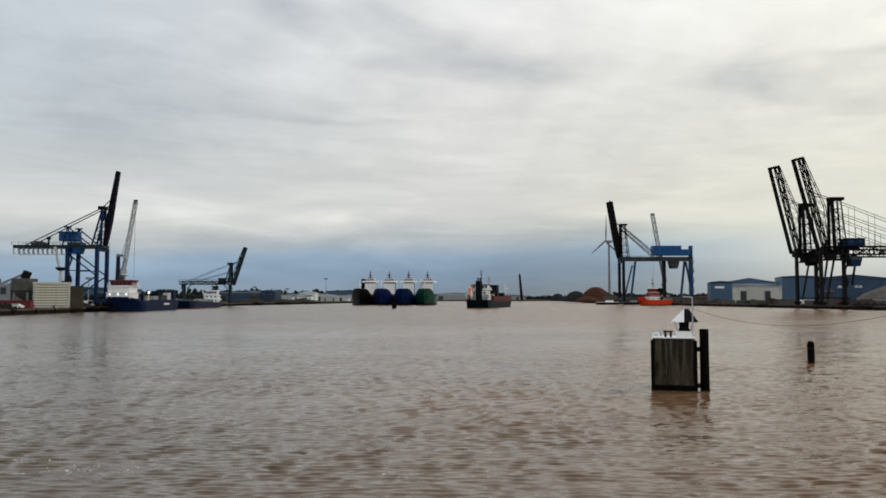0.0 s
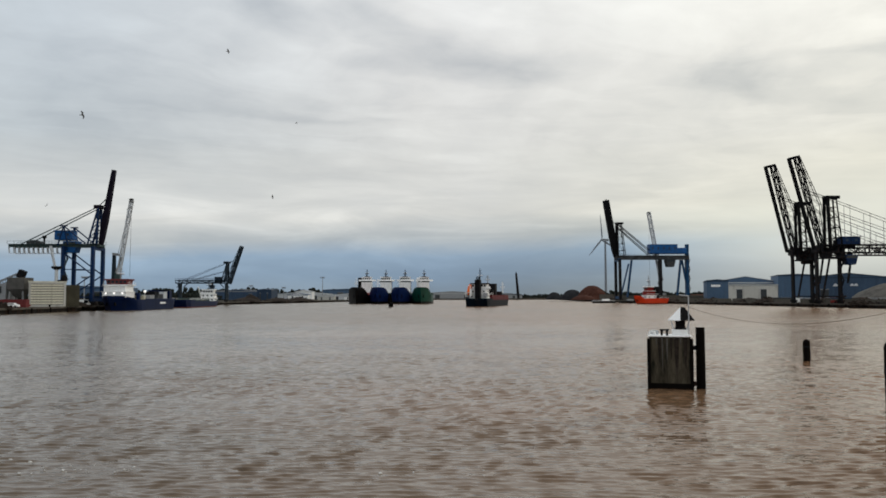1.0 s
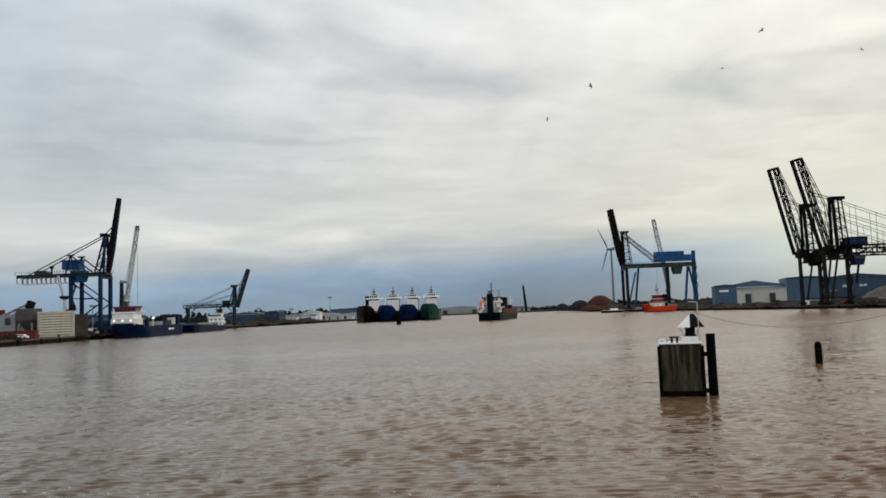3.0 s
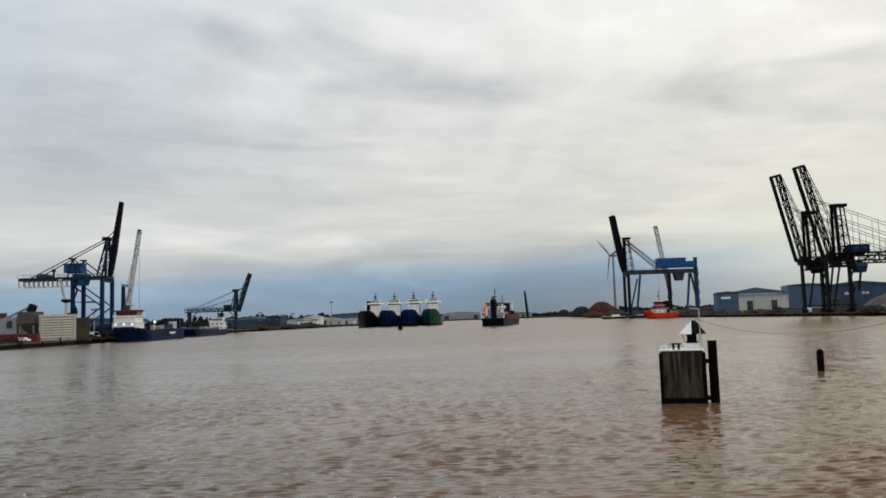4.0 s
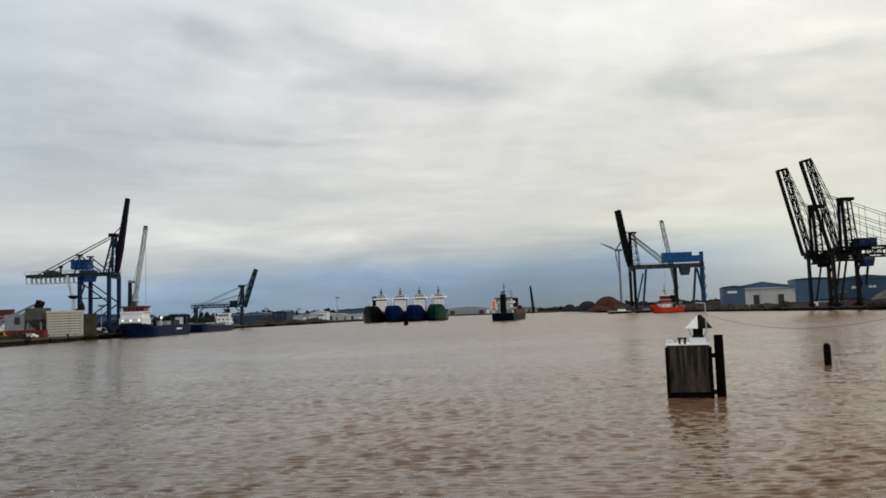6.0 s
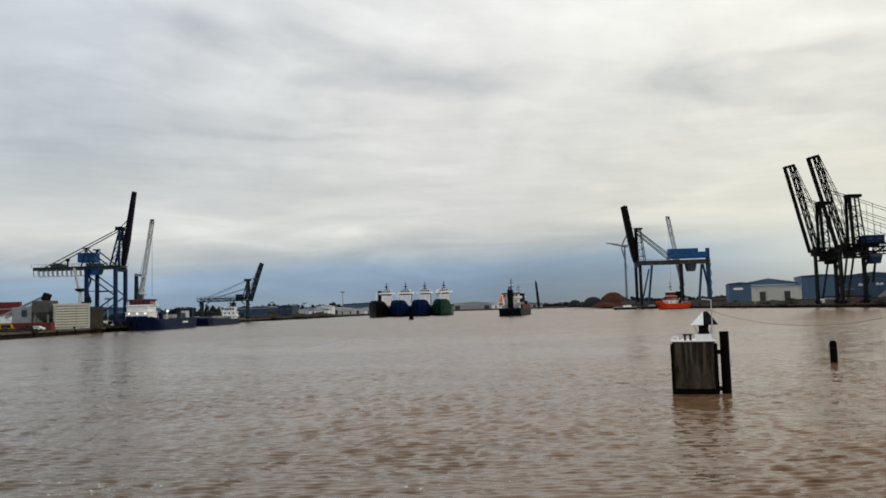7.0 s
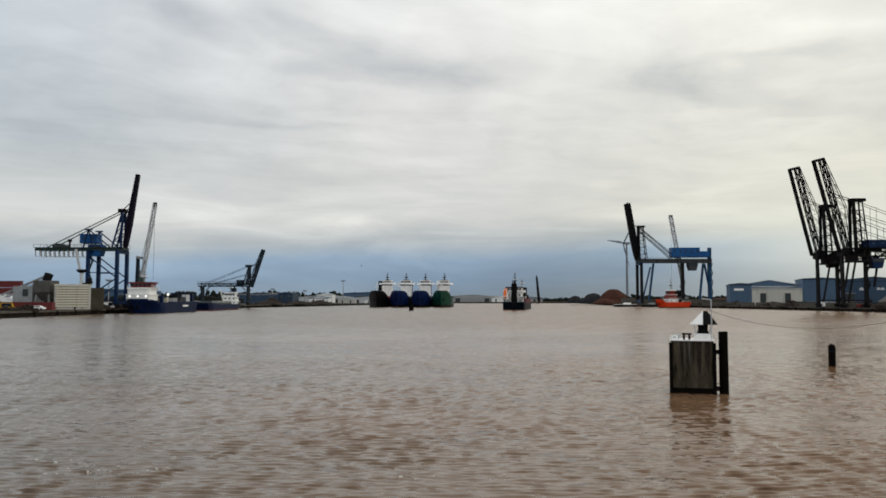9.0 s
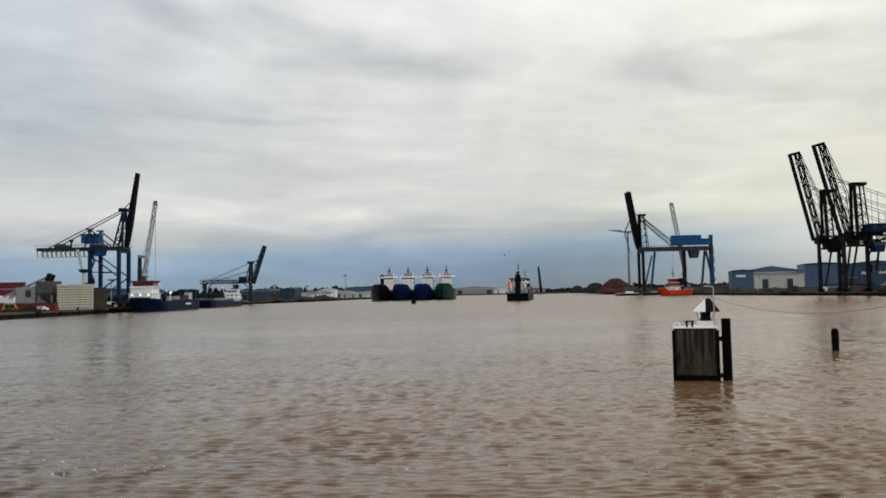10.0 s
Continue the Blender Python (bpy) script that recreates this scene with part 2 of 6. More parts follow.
def water_material():
    m = bpy.data.materials.new("muddy_harbour_water")
    m.use_nodes = True
    nt = m.node_tree
    b = nt.nodes["Principled BSDF"]
    b.inputs["IOR"].default_value = 1.33
    b.inputs["Specular IOR Level"].default_value = 0.5
    co = nt.nodes.new("ShaderNodeTexCoord")

    def noise_at(scale, sx, sy, detail, rough=0.5, distort=0.0, slot=0):
        mp = nt.nodes.new("ShaderNodeMapping")
        mp.inputs["Scale"].default_value = (sx, sy, 1)
        mp.inputs["Rotation"].default_value = (0, 0, 0.12)
        nt.links.new(co.outputs["Object"], mp.inputs[0])
        n = nt.nodes.new("ShaderNodeTexNoise")
        for k, v in (("Scale", scale), ("Detail", detail), ("Roughness", rough), ("Distortion", distort)):
            n.inputs[k].default_value = v
        nt.links.new(mp.outputs[0], n.inputs["Vector"])
        return n.outputs[slot]

    def vmth(op, a, c):
        n = nt.nodes.new("ShaderNodeVectorMath")
        n.operation = op
        for i, v in enumerate((a, c)):
            if isinstance(v, tuple):
                n.inputs[i].default_value = v
            else:
                nt.links.new(v, n.inputs[i])
        return n.outputs[0]

    chop = noise_at(2.7, 0.6, 1.4, 3, 0.55, 0.2, 1)
    swell = noise_at(0.5, 0.7, 1.3, 3, 0.5, 0.3, 1)
    gust = noise_at(0.03, 1.0, 2.2, 4, 0.55, 0.6)
    tint = noise_at(0.012, 1.0, 1.6, 4, 0.5, 0.4)
    ramp = nt.nodes.new("ShaderNodeValToRGB")
    ramp.color_ramp.elements[0].position, ramp.color_ramp.elements[0].color = 0.35, (0.128, 0.093, 0.062, 1)
    ramp.color_ramp.elements[1].position, ramp.color_ramp.elements[1].color = 0.65, (0.176, 0.095, 0.049, 1)
    sep = nt.nodes.new("ShaderNodeSeparateXYZ")
    nt.links.new(co.outputs["Object"], sep.inputs[0])
    # greyer left, browner right: the bluish left sky's reflection put into the colour
    sky_tint = nt.nodes.new("ShaderNodeMapRange")
    for k, v in (("From Min", -45.0), ("From Max", 35.0), ("To Min", -0.22), ("To Max", 0.16)):
        sky_tint.inputs[k].default_value = v
    nt.links.new(sep.outputs[0], sky_tint.inputs["Value"])
    drift = nt.nodes.new("ShaderNodeMath")
    drift.operation = "ADD"
    nt.links.new(tint, drift.inputs[0])
    nt.links.new(sky_tint.outputs[0], drift.inputs[1])
    nt.links.new(drift.outputs[0], ramp.inputs[0])
    nt.links.new(ramp.outputs[0], b.inputs["Base Color"])
    calm = nt.nodes.new("ShaderNodeMapRange")
    for k, v in (("From Min", 0.38), ("From Max", 0.62), ("To Min", 0.55), ("To Max", 1.15)):
        calm.inputs[k].default_value = v
    nt.links.new(gust, calm.inputs["Value"])
    half = (0.5, 0.5, 0.5)
    tilt = vmth("ADD", vmth("MULTIPLY", vmth("SUBTRACT", chop, half), (0.5, 0.8, 0.0)), vmth("MULTIPLY", vmth("SUBTRACT", swell, half), (0.22, 0.42, 0.0)))
    tilt = vmth("MULTIPLY", tilt, calm.outputs[0])
    # shading normals lean to the pier with distance, putting higher sky into the reflection
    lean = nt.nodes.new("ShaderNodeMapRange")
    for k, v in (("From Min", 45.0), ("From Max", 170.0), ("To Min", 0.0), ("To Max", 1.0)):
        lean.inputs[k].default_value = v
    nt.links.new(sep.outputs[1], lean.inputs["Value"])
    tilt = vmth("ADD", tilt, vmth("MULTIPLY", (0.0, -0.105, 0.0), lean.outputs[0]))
    # wavelets too small to model roughen the open water
    ruffled = nt.nodes.new("ShaderNodeMapRange")
    for k, v in (("From Min", 0.0), ("From Max", 1.0), ("To Min", 0.11), ("To Max", 0.22)):
        ruffled.inputs[k].default_value = v
    nt.links.new(lean.outputs[0], ruffled.inputs["Value"])
    nt.links.new(ruffled.outputs[0], b.inputs["Roughness"])
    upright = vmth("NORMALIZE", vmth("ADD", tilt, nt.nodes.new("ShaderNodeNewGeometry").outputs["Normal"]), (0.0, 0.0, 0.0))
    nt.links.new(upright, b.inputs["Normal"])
    return m


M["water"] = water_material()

# ---- mesh helpers ----


def box(bm, x0, x1, y0, y1, z0, z1):
    v = [bm.verts.new((x, y, z)) for z in (z0, z1) for x, y in ((x0, y0), (x1, y0), (x1, y1), (x0, y1))]
    for f in ((3, 2, 1, 0), (4, 5, 6, 7), (0, 1, 5, 4), (1, 2, 6, 5), (2, 3, 7, 6), (3, 0, 4, 7)):
        bm.faces.new([v[i] for i in f])
    return bm


def frame_of(p, q):
    a = (q - p).normalized()
    s = a.cross(Vector((0, 0, 1)))
    s = s.normalized() if s.length > 1e-4 else Vector((1, 0, 0))
    return a, s, s.cross(a)


def ring_skin(bm, rings, caps=True):
    vs = [[bm.verts.new(p) for p in r] for r in rings]
    n = len(vs[0])
    for a, b in zip(vs, vs[1:]):
        for i in range(n):
            bm.faces.new((a[i], a[(i + 1) % n], b[(i + 1) % n], b[i]))
    if caps:
        bm.faces.new(vs[0][::-1])
        bm.faces.new(vs[-1])
    return bm


def beam(bm, p, q, w, h=None, w2=None):
    """A rectangular bar from p to q, w wide and h high, tapering to w2."""
    p, q = Vector(p), Vector(q)
    h = w if h is None else h
    k = 1 if w2 is None else w2 / w
    _, s, u = frame_of(p, q)
    return ring_skin(bm, [[c + s * (i * w * f / 2) + u * (j * h * f / 2) for i, j in ((-1, -1), (1, -1), (1, 1), (-1, 1))] for c, f in ((p, 1), (q, k))])


def tube(bm, p, q, r, n=10, r2=None):
    p, q = Vector(p), Vector(q)
    _, s, u = frame_of(p, q)
    return ring_skin(bm, [[c + (s * math.cos(2 * math.pi * i / n) + u * math.sin(2 * math.pi * i / n)) * f for i in range(n)] for c, f in ((p, r), (q, r if r2 is None else r2))])


def truss(bm, p, q, w, h, n, r, side=None):
    """An open lattice box girder from p to q: four chords, posts and diagonals."""
    p, q = Vector(p), Vector(q)
    _, s, u = frame_of(p, q)
    if side is not None:
        s = Vector(side)
        u = s.cross((q - p).normalized())
    corners = [(-1, -1), (1, -1), (1, 1), (-1, 1)]

    def at(i, c):
        return p.lerp(q, i / n) + s * (c[0] * w / 2) + u * (c[1] * h / 2)

    for c in corners:
        beam(bm, at(0, c), at(n, c), r * 1.7)
    for i in range(n + 1):
        for a in range(4):
            beam(bm, at(i, corners[a]), at(i, corners[(a + 1) % 4]), r)
            if i < n:
                k = (a, (a + 1) % 4) if i % 2 else ((a + 1) % 4, a)
                beam(bm, at(i, corners[k[0]]), at(i + 1, corners[k[1]]), r)
    return bm


def mesh_of(bm, name, material, bevel=0.0):
    if bevel:
        bmesh.ops.bevel(bm, geom=bm.edges[:], offset=bevel, segments=2, affect="EDGES", profile=0.5)
    bmesh.ops.recalc_face_normals(bm, faces=bm.faces[:])
    me = bpy.data.meshes.new(name)
    bm.to_mesh(me)
    bm.free()
    me.materials.append(material)
    return me


def part(name, bm, material, parent, label="", bevel=0.0):
    ob = new(name, mesh_of(bm, name, material, bevel))
    ob.parent = parent
    return tagged(ob, label=label) if label else ob


def again(name, data, parent, m):
    """Another piece of the same shape under parent."""
    ob = new(name, data)
    ob.parent, ob.matrix_basis = parent, m
    return ob


def thing(name, m, label, category, group="", kind=""):
    ob = new(name)
    ob.matrix_basis = m
    return tagged(ob, label, category, group, kind)


def BM():
    return bmesh.new()


# ---- ground, water, quays ----
LAND = 1.6
BASIN = [(-126, 1), (-126, 226), (-133, 480), (-96, 690), (-20, 1100), (170, 1150), (146, 800), (144, 617), (178, 309), (196, 1)]


def build_ground():
    bm = BM()
    loops = [[(-3500, -1200), (3500, -1200), (3500, 4500), (-3500, 4500)], BASIN]
    edges = []
    for loop in loops:
        v = [bm.verts.new((x, y, LAND)) for x, y in loop]
        edges += [bm.edges.new((v[i], v[(i + 1) % len(v)])) for i in range(len(v))]
    bmesh.ops.triangle_fill(bm, use_beauty=True, edges=edges)
    ob = new("ground", mesh_of(bm, "ground", M["land"]))
    tagged(ob, "flat brown-grey harbour land behind the quays", "ground", kind="structure")
    for i in range(len(BASIN)):
        a, b = Vector((*BASIN[i], 0)), Vector((*BASIN[(i + 1) % len(BASIN)], 0))
        d = (b - a).normalized()
        out = Vector((d.y, -d.x, 0)) * -1
        mid = (a + b) / 2
        if (mid + out * 5 - Vector((20, 500, 0))).length < (mid - Vector((20, 500, 0))).length:
            out = -out
        wall = tagged(new(f"quay_wall_{i + 1}"), "dark stained quay wall with a concrete coping", "quay", kind="structure")
        bm = BM()
        L = (b - a).length
        n = max(2, int(L / 2.4))
        n = min(n, 260)
        pts = []
        for k in range(n + 1):
            base = a + d * (L * k / n)
            pts += [base + out * (0.15 + (0.35 if k % 2 else 0.0))]
        for p, q in zip(pts, pts[1:]):
            vs = [bm.verts.new((c.x, c.y, z)) for c, z in ((p, -3), (q, -3), (q, LAND - 0.5), (p, LAND - 0.5))]
            bm.faces.new(vs)
        part("sheet_piling", bm, M["pile_wall"], wall)
        if a.y > 150 and b.y < 800 or b.y > 150 and a.y < 800:
            bm = BM()
            box(bm, -0.16, 0.16, -0.16, 0.16, -2.0, LAND - 0.1)
            me = mesh_of(bm, "fender_timber", M["wood"])
            for k in range(1, int(L / 12)):
                c = a + d * (k * 12.0) + out * -0.55
                again("fender_timber", me, wall, Matrix.Translation((c.x, c.y, 0)))
        bm = BM()
        ctr = LAND - 0.22
        beam(bm, a + out * 0.3 + Vector((0, 0, ctr)), b + out * 0.3 + Vector((0, 0, ctr)), 1.4, 0.6)
        part("coping", bm, M["concrete"], wall, "weathered concrete coping")
    bm = BM()
    box(bm, -60, 60, -30, 1.8, -3, 3.3)
    tagged(new("pier", mesh_of(bm, "pier", M["concrete"])), "grey concrete pier deck", "pier", kind="structure")


build_ground()


def build_water():
    """A wide level sheet, and on it short-crested wavelets over the near part of the basin."""
    rng = np.random.default_rng(5)
    v = np.cumsum(np.r_[13.0, 0.05 * (1 + np.arange(860) * 0.0036)])
    u = np.linspace(-1, 1, 561)
    y = np.repeat(v, len(u)).reshape(len(v), len(u))
    x = u[None, :] * (y * 0.68 + 14) + 3
    h = np.zeros_like(x)
    for _ in range(64):
        wave, head = rng.uniform(0.2, 0.56), rng.normal(0.04, 0.27)
        k = 2 * np.pi / wave
        kx, ky = k * np.sin(head), k * np.cos(head)
        h += 0.0044 * wave * np.sin(kx * x + ky * y + rng.uniform(0, 6.3))
    gust = np.zeros_like(x)
    for _ in range(9):
        k, head = 2 * np.pi / rng.uniform(9, 30), rng.uniform(0, 3.1)
        gust += np.sin(k * (x * np.sin(head) + 1.6 * y * np.cos(head)) + rng.uniform(0, 6.3))
    h *= np.clip(1.02 + 0.07 * gust, 0.6, 1.35) * (1 - 0.5 * np.clip((y - 30) / 50, 0, 1)) * (1 + 0.2 * np.clip((38 - y) / 16, 0, 1))
    h = h + 2.2 * h * np.abs(h)
    fade = np.clip((v[-1] - y) / 60, 0, 1) * np.clip((y - 13) / 2, 0, 1) * np.clip((1 - np.abs(u[None, :])) * 12, 0, 1)
    z = np.maximum(h, -0.15) * fade - 0.155 * (1 - fade)
    y = y - 1.6 * z * fade
    n, m = len(v), len(u)
    idx = np.arange(n * m).reshape(n, m)
    quads = np.stack([idx[:-1, :-1], idx[:-1, 1:], idx[1:, 1:], idx[1:, :-1]], -1).reshape(-1, 4)
    base = n * m
    corners = [(-500, -150, -0.16), (600, -150, -0.16), (600, 1700, -0.16), (-500, 1700, -0.16)]
    me = bpy.data.meshes.new("water")
    me.from_pydata(np.stack([x, y, z], -1).reshape(-1, 3).tolist() + corners, [], quads.tolist() + [[base, base + 1, base + 2, base + 3]])
    me.polygons.foreach_set("use_smooth", [True] * len(me.polygons))
    me.materials.append(M["water"])
    return tagged(new("water", me), "brown muddy harbour water with small ripples", "water", kind="structure")


water = build_water()


def cloud_material(top):
    """Glowing cloud deck that thins out far away. top: its height in metres above the eye."""
    m = bpy.data.materials.new("cloud_deck")
    m.use_nodes = True
    nt = m.node_tree
    nt.nodes.clear()

    def mth(op, a, c=0.0, clamp=False):
        n = nt.nodes.new("ShaderNodeMath")
        n.operation, n.use_clamp = op, clamp
        for i, v in enumerate((a, c)):
            if isinstance(v, (int, float)):
                n.inputs[i].default_value = v
            else:
                nt.links.new(v, n.inputs[i])
        return n.outputs[0]

    def vec(op, a, c):
        n = nt.nodes.new("ShaderNodeVectorMath")
        n.operation = op
        for i, v in enumerate((a, c)):
            if isinstance(v, tuple):
                n.inputs[i].default_value = v
            else:
                nt.links.new(v, n.inputs[i])
        return n

    def nz(v, scale, detail, rough, distort):
        n = nt.nodes.new("ShaderNodeTexNoise")
        for k, x in (("Scale", scale), ("Detail", detail), ("Roughness", rough), ("Distortion", distort)):
            n.inputs[k].default_value = x
        nt.links.new(v, n.inputs["Vector"])
        return n

    def ramp(f, stops):
        n = nt.nodes.new("ShaderNodeValToRGB")
        while len(n.color_ramp.elements) < len(stops):
            n.color_ramp.elements.new(0.5)
        for e, (p, c) in zip(n.color_ramp.elements, stops):
            e.position, e.color = p, (*c, 1)
        nt.links.new(f, n.inputs[0])
        return n.outputs[0]

    def mixc(kind, f, a, c):
        n = nt.nodes.new("ShaderNodeMix")
        n.data_type, n.blend_type = "RGBA", kind
        for i, v in ((0, f), (6, a), (7, c)):
            if isinstance(v, float):
                n.inputs[i].default_value = v
            elif isinstance(v, tuple):
                n.inputs[i].default_value = (*v, 1)
            else:
                nt.links.new(v, n.inputs[i])
        return n.outputs[2]

    co = nt.nodes.new("ShaderNodeTexCoord").outputs["Object"]
    sep = nt.nodes.new("ShaderNodeSeparateXYZ")
    nt.links.new(co, sep.inputs[0])
    far = vec("LENGTH", co, (0, 0, 0)).outputs["Value"]
    slope = mth("DIVIDE", float(top), mth("MAXIMUM", far, 300.0))
    base = ramp(slope, [(0.08, (0.66, 0.68, 0.69)), (0.18, (0.66, 0.67, 0.66)), (0.30, (0.73, 0.74, 0.74)), (0.5, (0.80, 0.82, 0.83)), (1.0, (0.82, 0.84, 0.87))])
    wob = nz(co, 0.0016, 4, 0.55, 0.5)
    bent = vec("ADD", co, vec("MULTIPLY", vec("SUBTRACT", wob.outputs["Color"], (0.5, 0.5, 0.5)).outputs[0], (560, 460, 0)).outputs[0]).outputs[0]
    wisp = nz(co, 0.0085, 3, 0.5, 0.3)
    bent = vec("ADD", bent, vec("MULTIPLY", vec("SUBTRACT", wisp.outputs["Color"], (0.5, 0.5, 0.5)).outputs[0], (75, 85, 0)).outputs[0]).outputs[0]
    side = mth("DIVIDE", sep.outputs[0], mth("MAXIMUM", far, 300.0))
    fan = nt.nodes.new("ShaderNodeCombineXYZ")
    nt.links.new(mth("MULTIPLY", side, 3.0), fan.inputs[0])
    nt.links.new(mth("MULTIPLY", slope, 4.6), fan.inputs[1])
    nt.links.new(mth("MULTIPLY", sep.outputs[1], 0.0002), fan.inputs[2])
    big_ = nz(fan.outputs[0], 1.7, 5, 0.5, 0.7).outputs[0]
    small = nz(fan.outputs[0], 5.0, 6, 0.55, 0.5).outputs[0]
    tone = mth("ADD", mth("MULTIPLY", mth("SUBTRACT", big_, 0.5), 0.40), mth("MULTIPLY", mth("SUBTRACT", small, 0.5), 0.17))

    def turned(x, y, rx, ry, deg):
        """Plane coordinates about (x, y), turned by deg and scaled to the radii."""
        mp = nt.nodes.new("ShaderNodeMapping")
        mp.vector_type = "TEXTURE"
        mp.inputs["Location"].default_value, mp.inputs["Rotation"].default_value, mp.inputs["Scale"].default_value = (x, y, 0), (0, 0, radians(deg)), (rx, ry, 1)
        nt.links.new(bent, mp.inputs[0])
        return mp.outputs[0]

    ragged = nz(turned(0, 0, 250, 150, 32), 1.0, 5, 0.5, 0.4).outputs[0]
    tone = mth("ADD", tone, mth("MULTIPLY", mth("SUBTRACT", ragged, 0.5), 0.28))
    # darker and lighter banks of cloud: centre, radii, turn, tone
    for x, y, rx, ry, deg, k in ((-190, 1065, 210, 75, 26, -0.2), (70, 1300, 230, 95, 36, -0.21), (590, 1400, 270, 110, 34, -0.2), (-374, 1648, 320, 90, 5, -0.10),
                                 (-160, 2500, 520, 260, 0, -0.07), (334, 2710, 380, 170, 15, -0.09), (703, 1208, 110, 80, 40, -0.1), (80, 2138, 150, 110, 12, 0.15),
                                 (60, 1060, 130, 90, 30, 0.10), (240, 1110, 190, 110, 30, 0.12), (560, 1090, 220, 110, 30, 0.12), (-240, 1330, 200, 110, 25, 0.06)):
        d = vec("LENGTH", turned(x, y, rx, ry, deg), (0, 0, 0)).outputs["Value"]
        mr = nt.nodes.new("ShaderNodeMapRange")
        mr.interpolation_type = "SMOOTHSTEP"
        for key, v in (("From Min", 0.0), ("From Max", 1.3), ("To Min", k), ("To Max", 0.0)):
            mr.inputs[key].default_value = v
        nt.links.new(d, mr.inputs["Value"])
        tone = mth("ADD", tone, mr.outputs[0])
    grey = ramp(mth("ADD", tone, 0.5), [(0.25, (0.66, 0.69, 0.73)), (0.5, (1.0, 1.0, 1.0)), (0.7, (1.22, 1.22, 1.21))])
    base = mixc("MULTIPLY", 1.0, base, grey)
    base = mixc("MULTIPLY", ramp(side, [(0.05, (0, 0, 0)), (0.5, (1, 1, 1))]), base, (1.16, 1.14, 1.07))
    base = mixc("MULTIPLY", ramp(mth("MULTIPLY", side, -1.0), [(0.02, (0, 0, 0)), (0.45, (1, 1, 1))]), base, (0.71, 0.79, 0.875))
    base = mixc("MULTIPLY", 1.0, base, (1.006, 1.0, 0.993))
    em = nt.nodes.new("ShaderNodeEmission")
    nt.links.new(base, em.inputs[0])
    tr = nt.nodes.new("ShaderNodeBsdfTransparent")
    mx = nt.nodes.new("ShaderNodeMixShader")
    nt.links.new(ramp(slope, [(0.095, (0, 0, 0)), (0.20, (0.85, 0.85, 0.85))]), mx.inputs[0])
    nt.links.new(tr.outputs[0], mx.inputs[1])
    nt.links.new(em.outputs[0], mx.inputs[2])
    out = nt.nodes.new("ShaderNodeOutputMaterial")
    nt.links.new(mx.outputs[0], out.inputs[0])
    return m


CLOUD = 400
bm = BM()
bm.faces.new([bm.verts.new(p) for p in ((-4500, -4500, 0), (-4500, 4600, 0), (4500, 4600, 0), (4500, -4500, 0))])
clouds = tagged(new("cloud_layer", mesh_of(bm, "cloud_layer", cloud_material(CLOUD - 5))), "drifting overcast grey cloud layer", "sky", kind="structure")
clouds.location = (0, 0, CLOUD)

# ---- dolphin, piles, rope ----


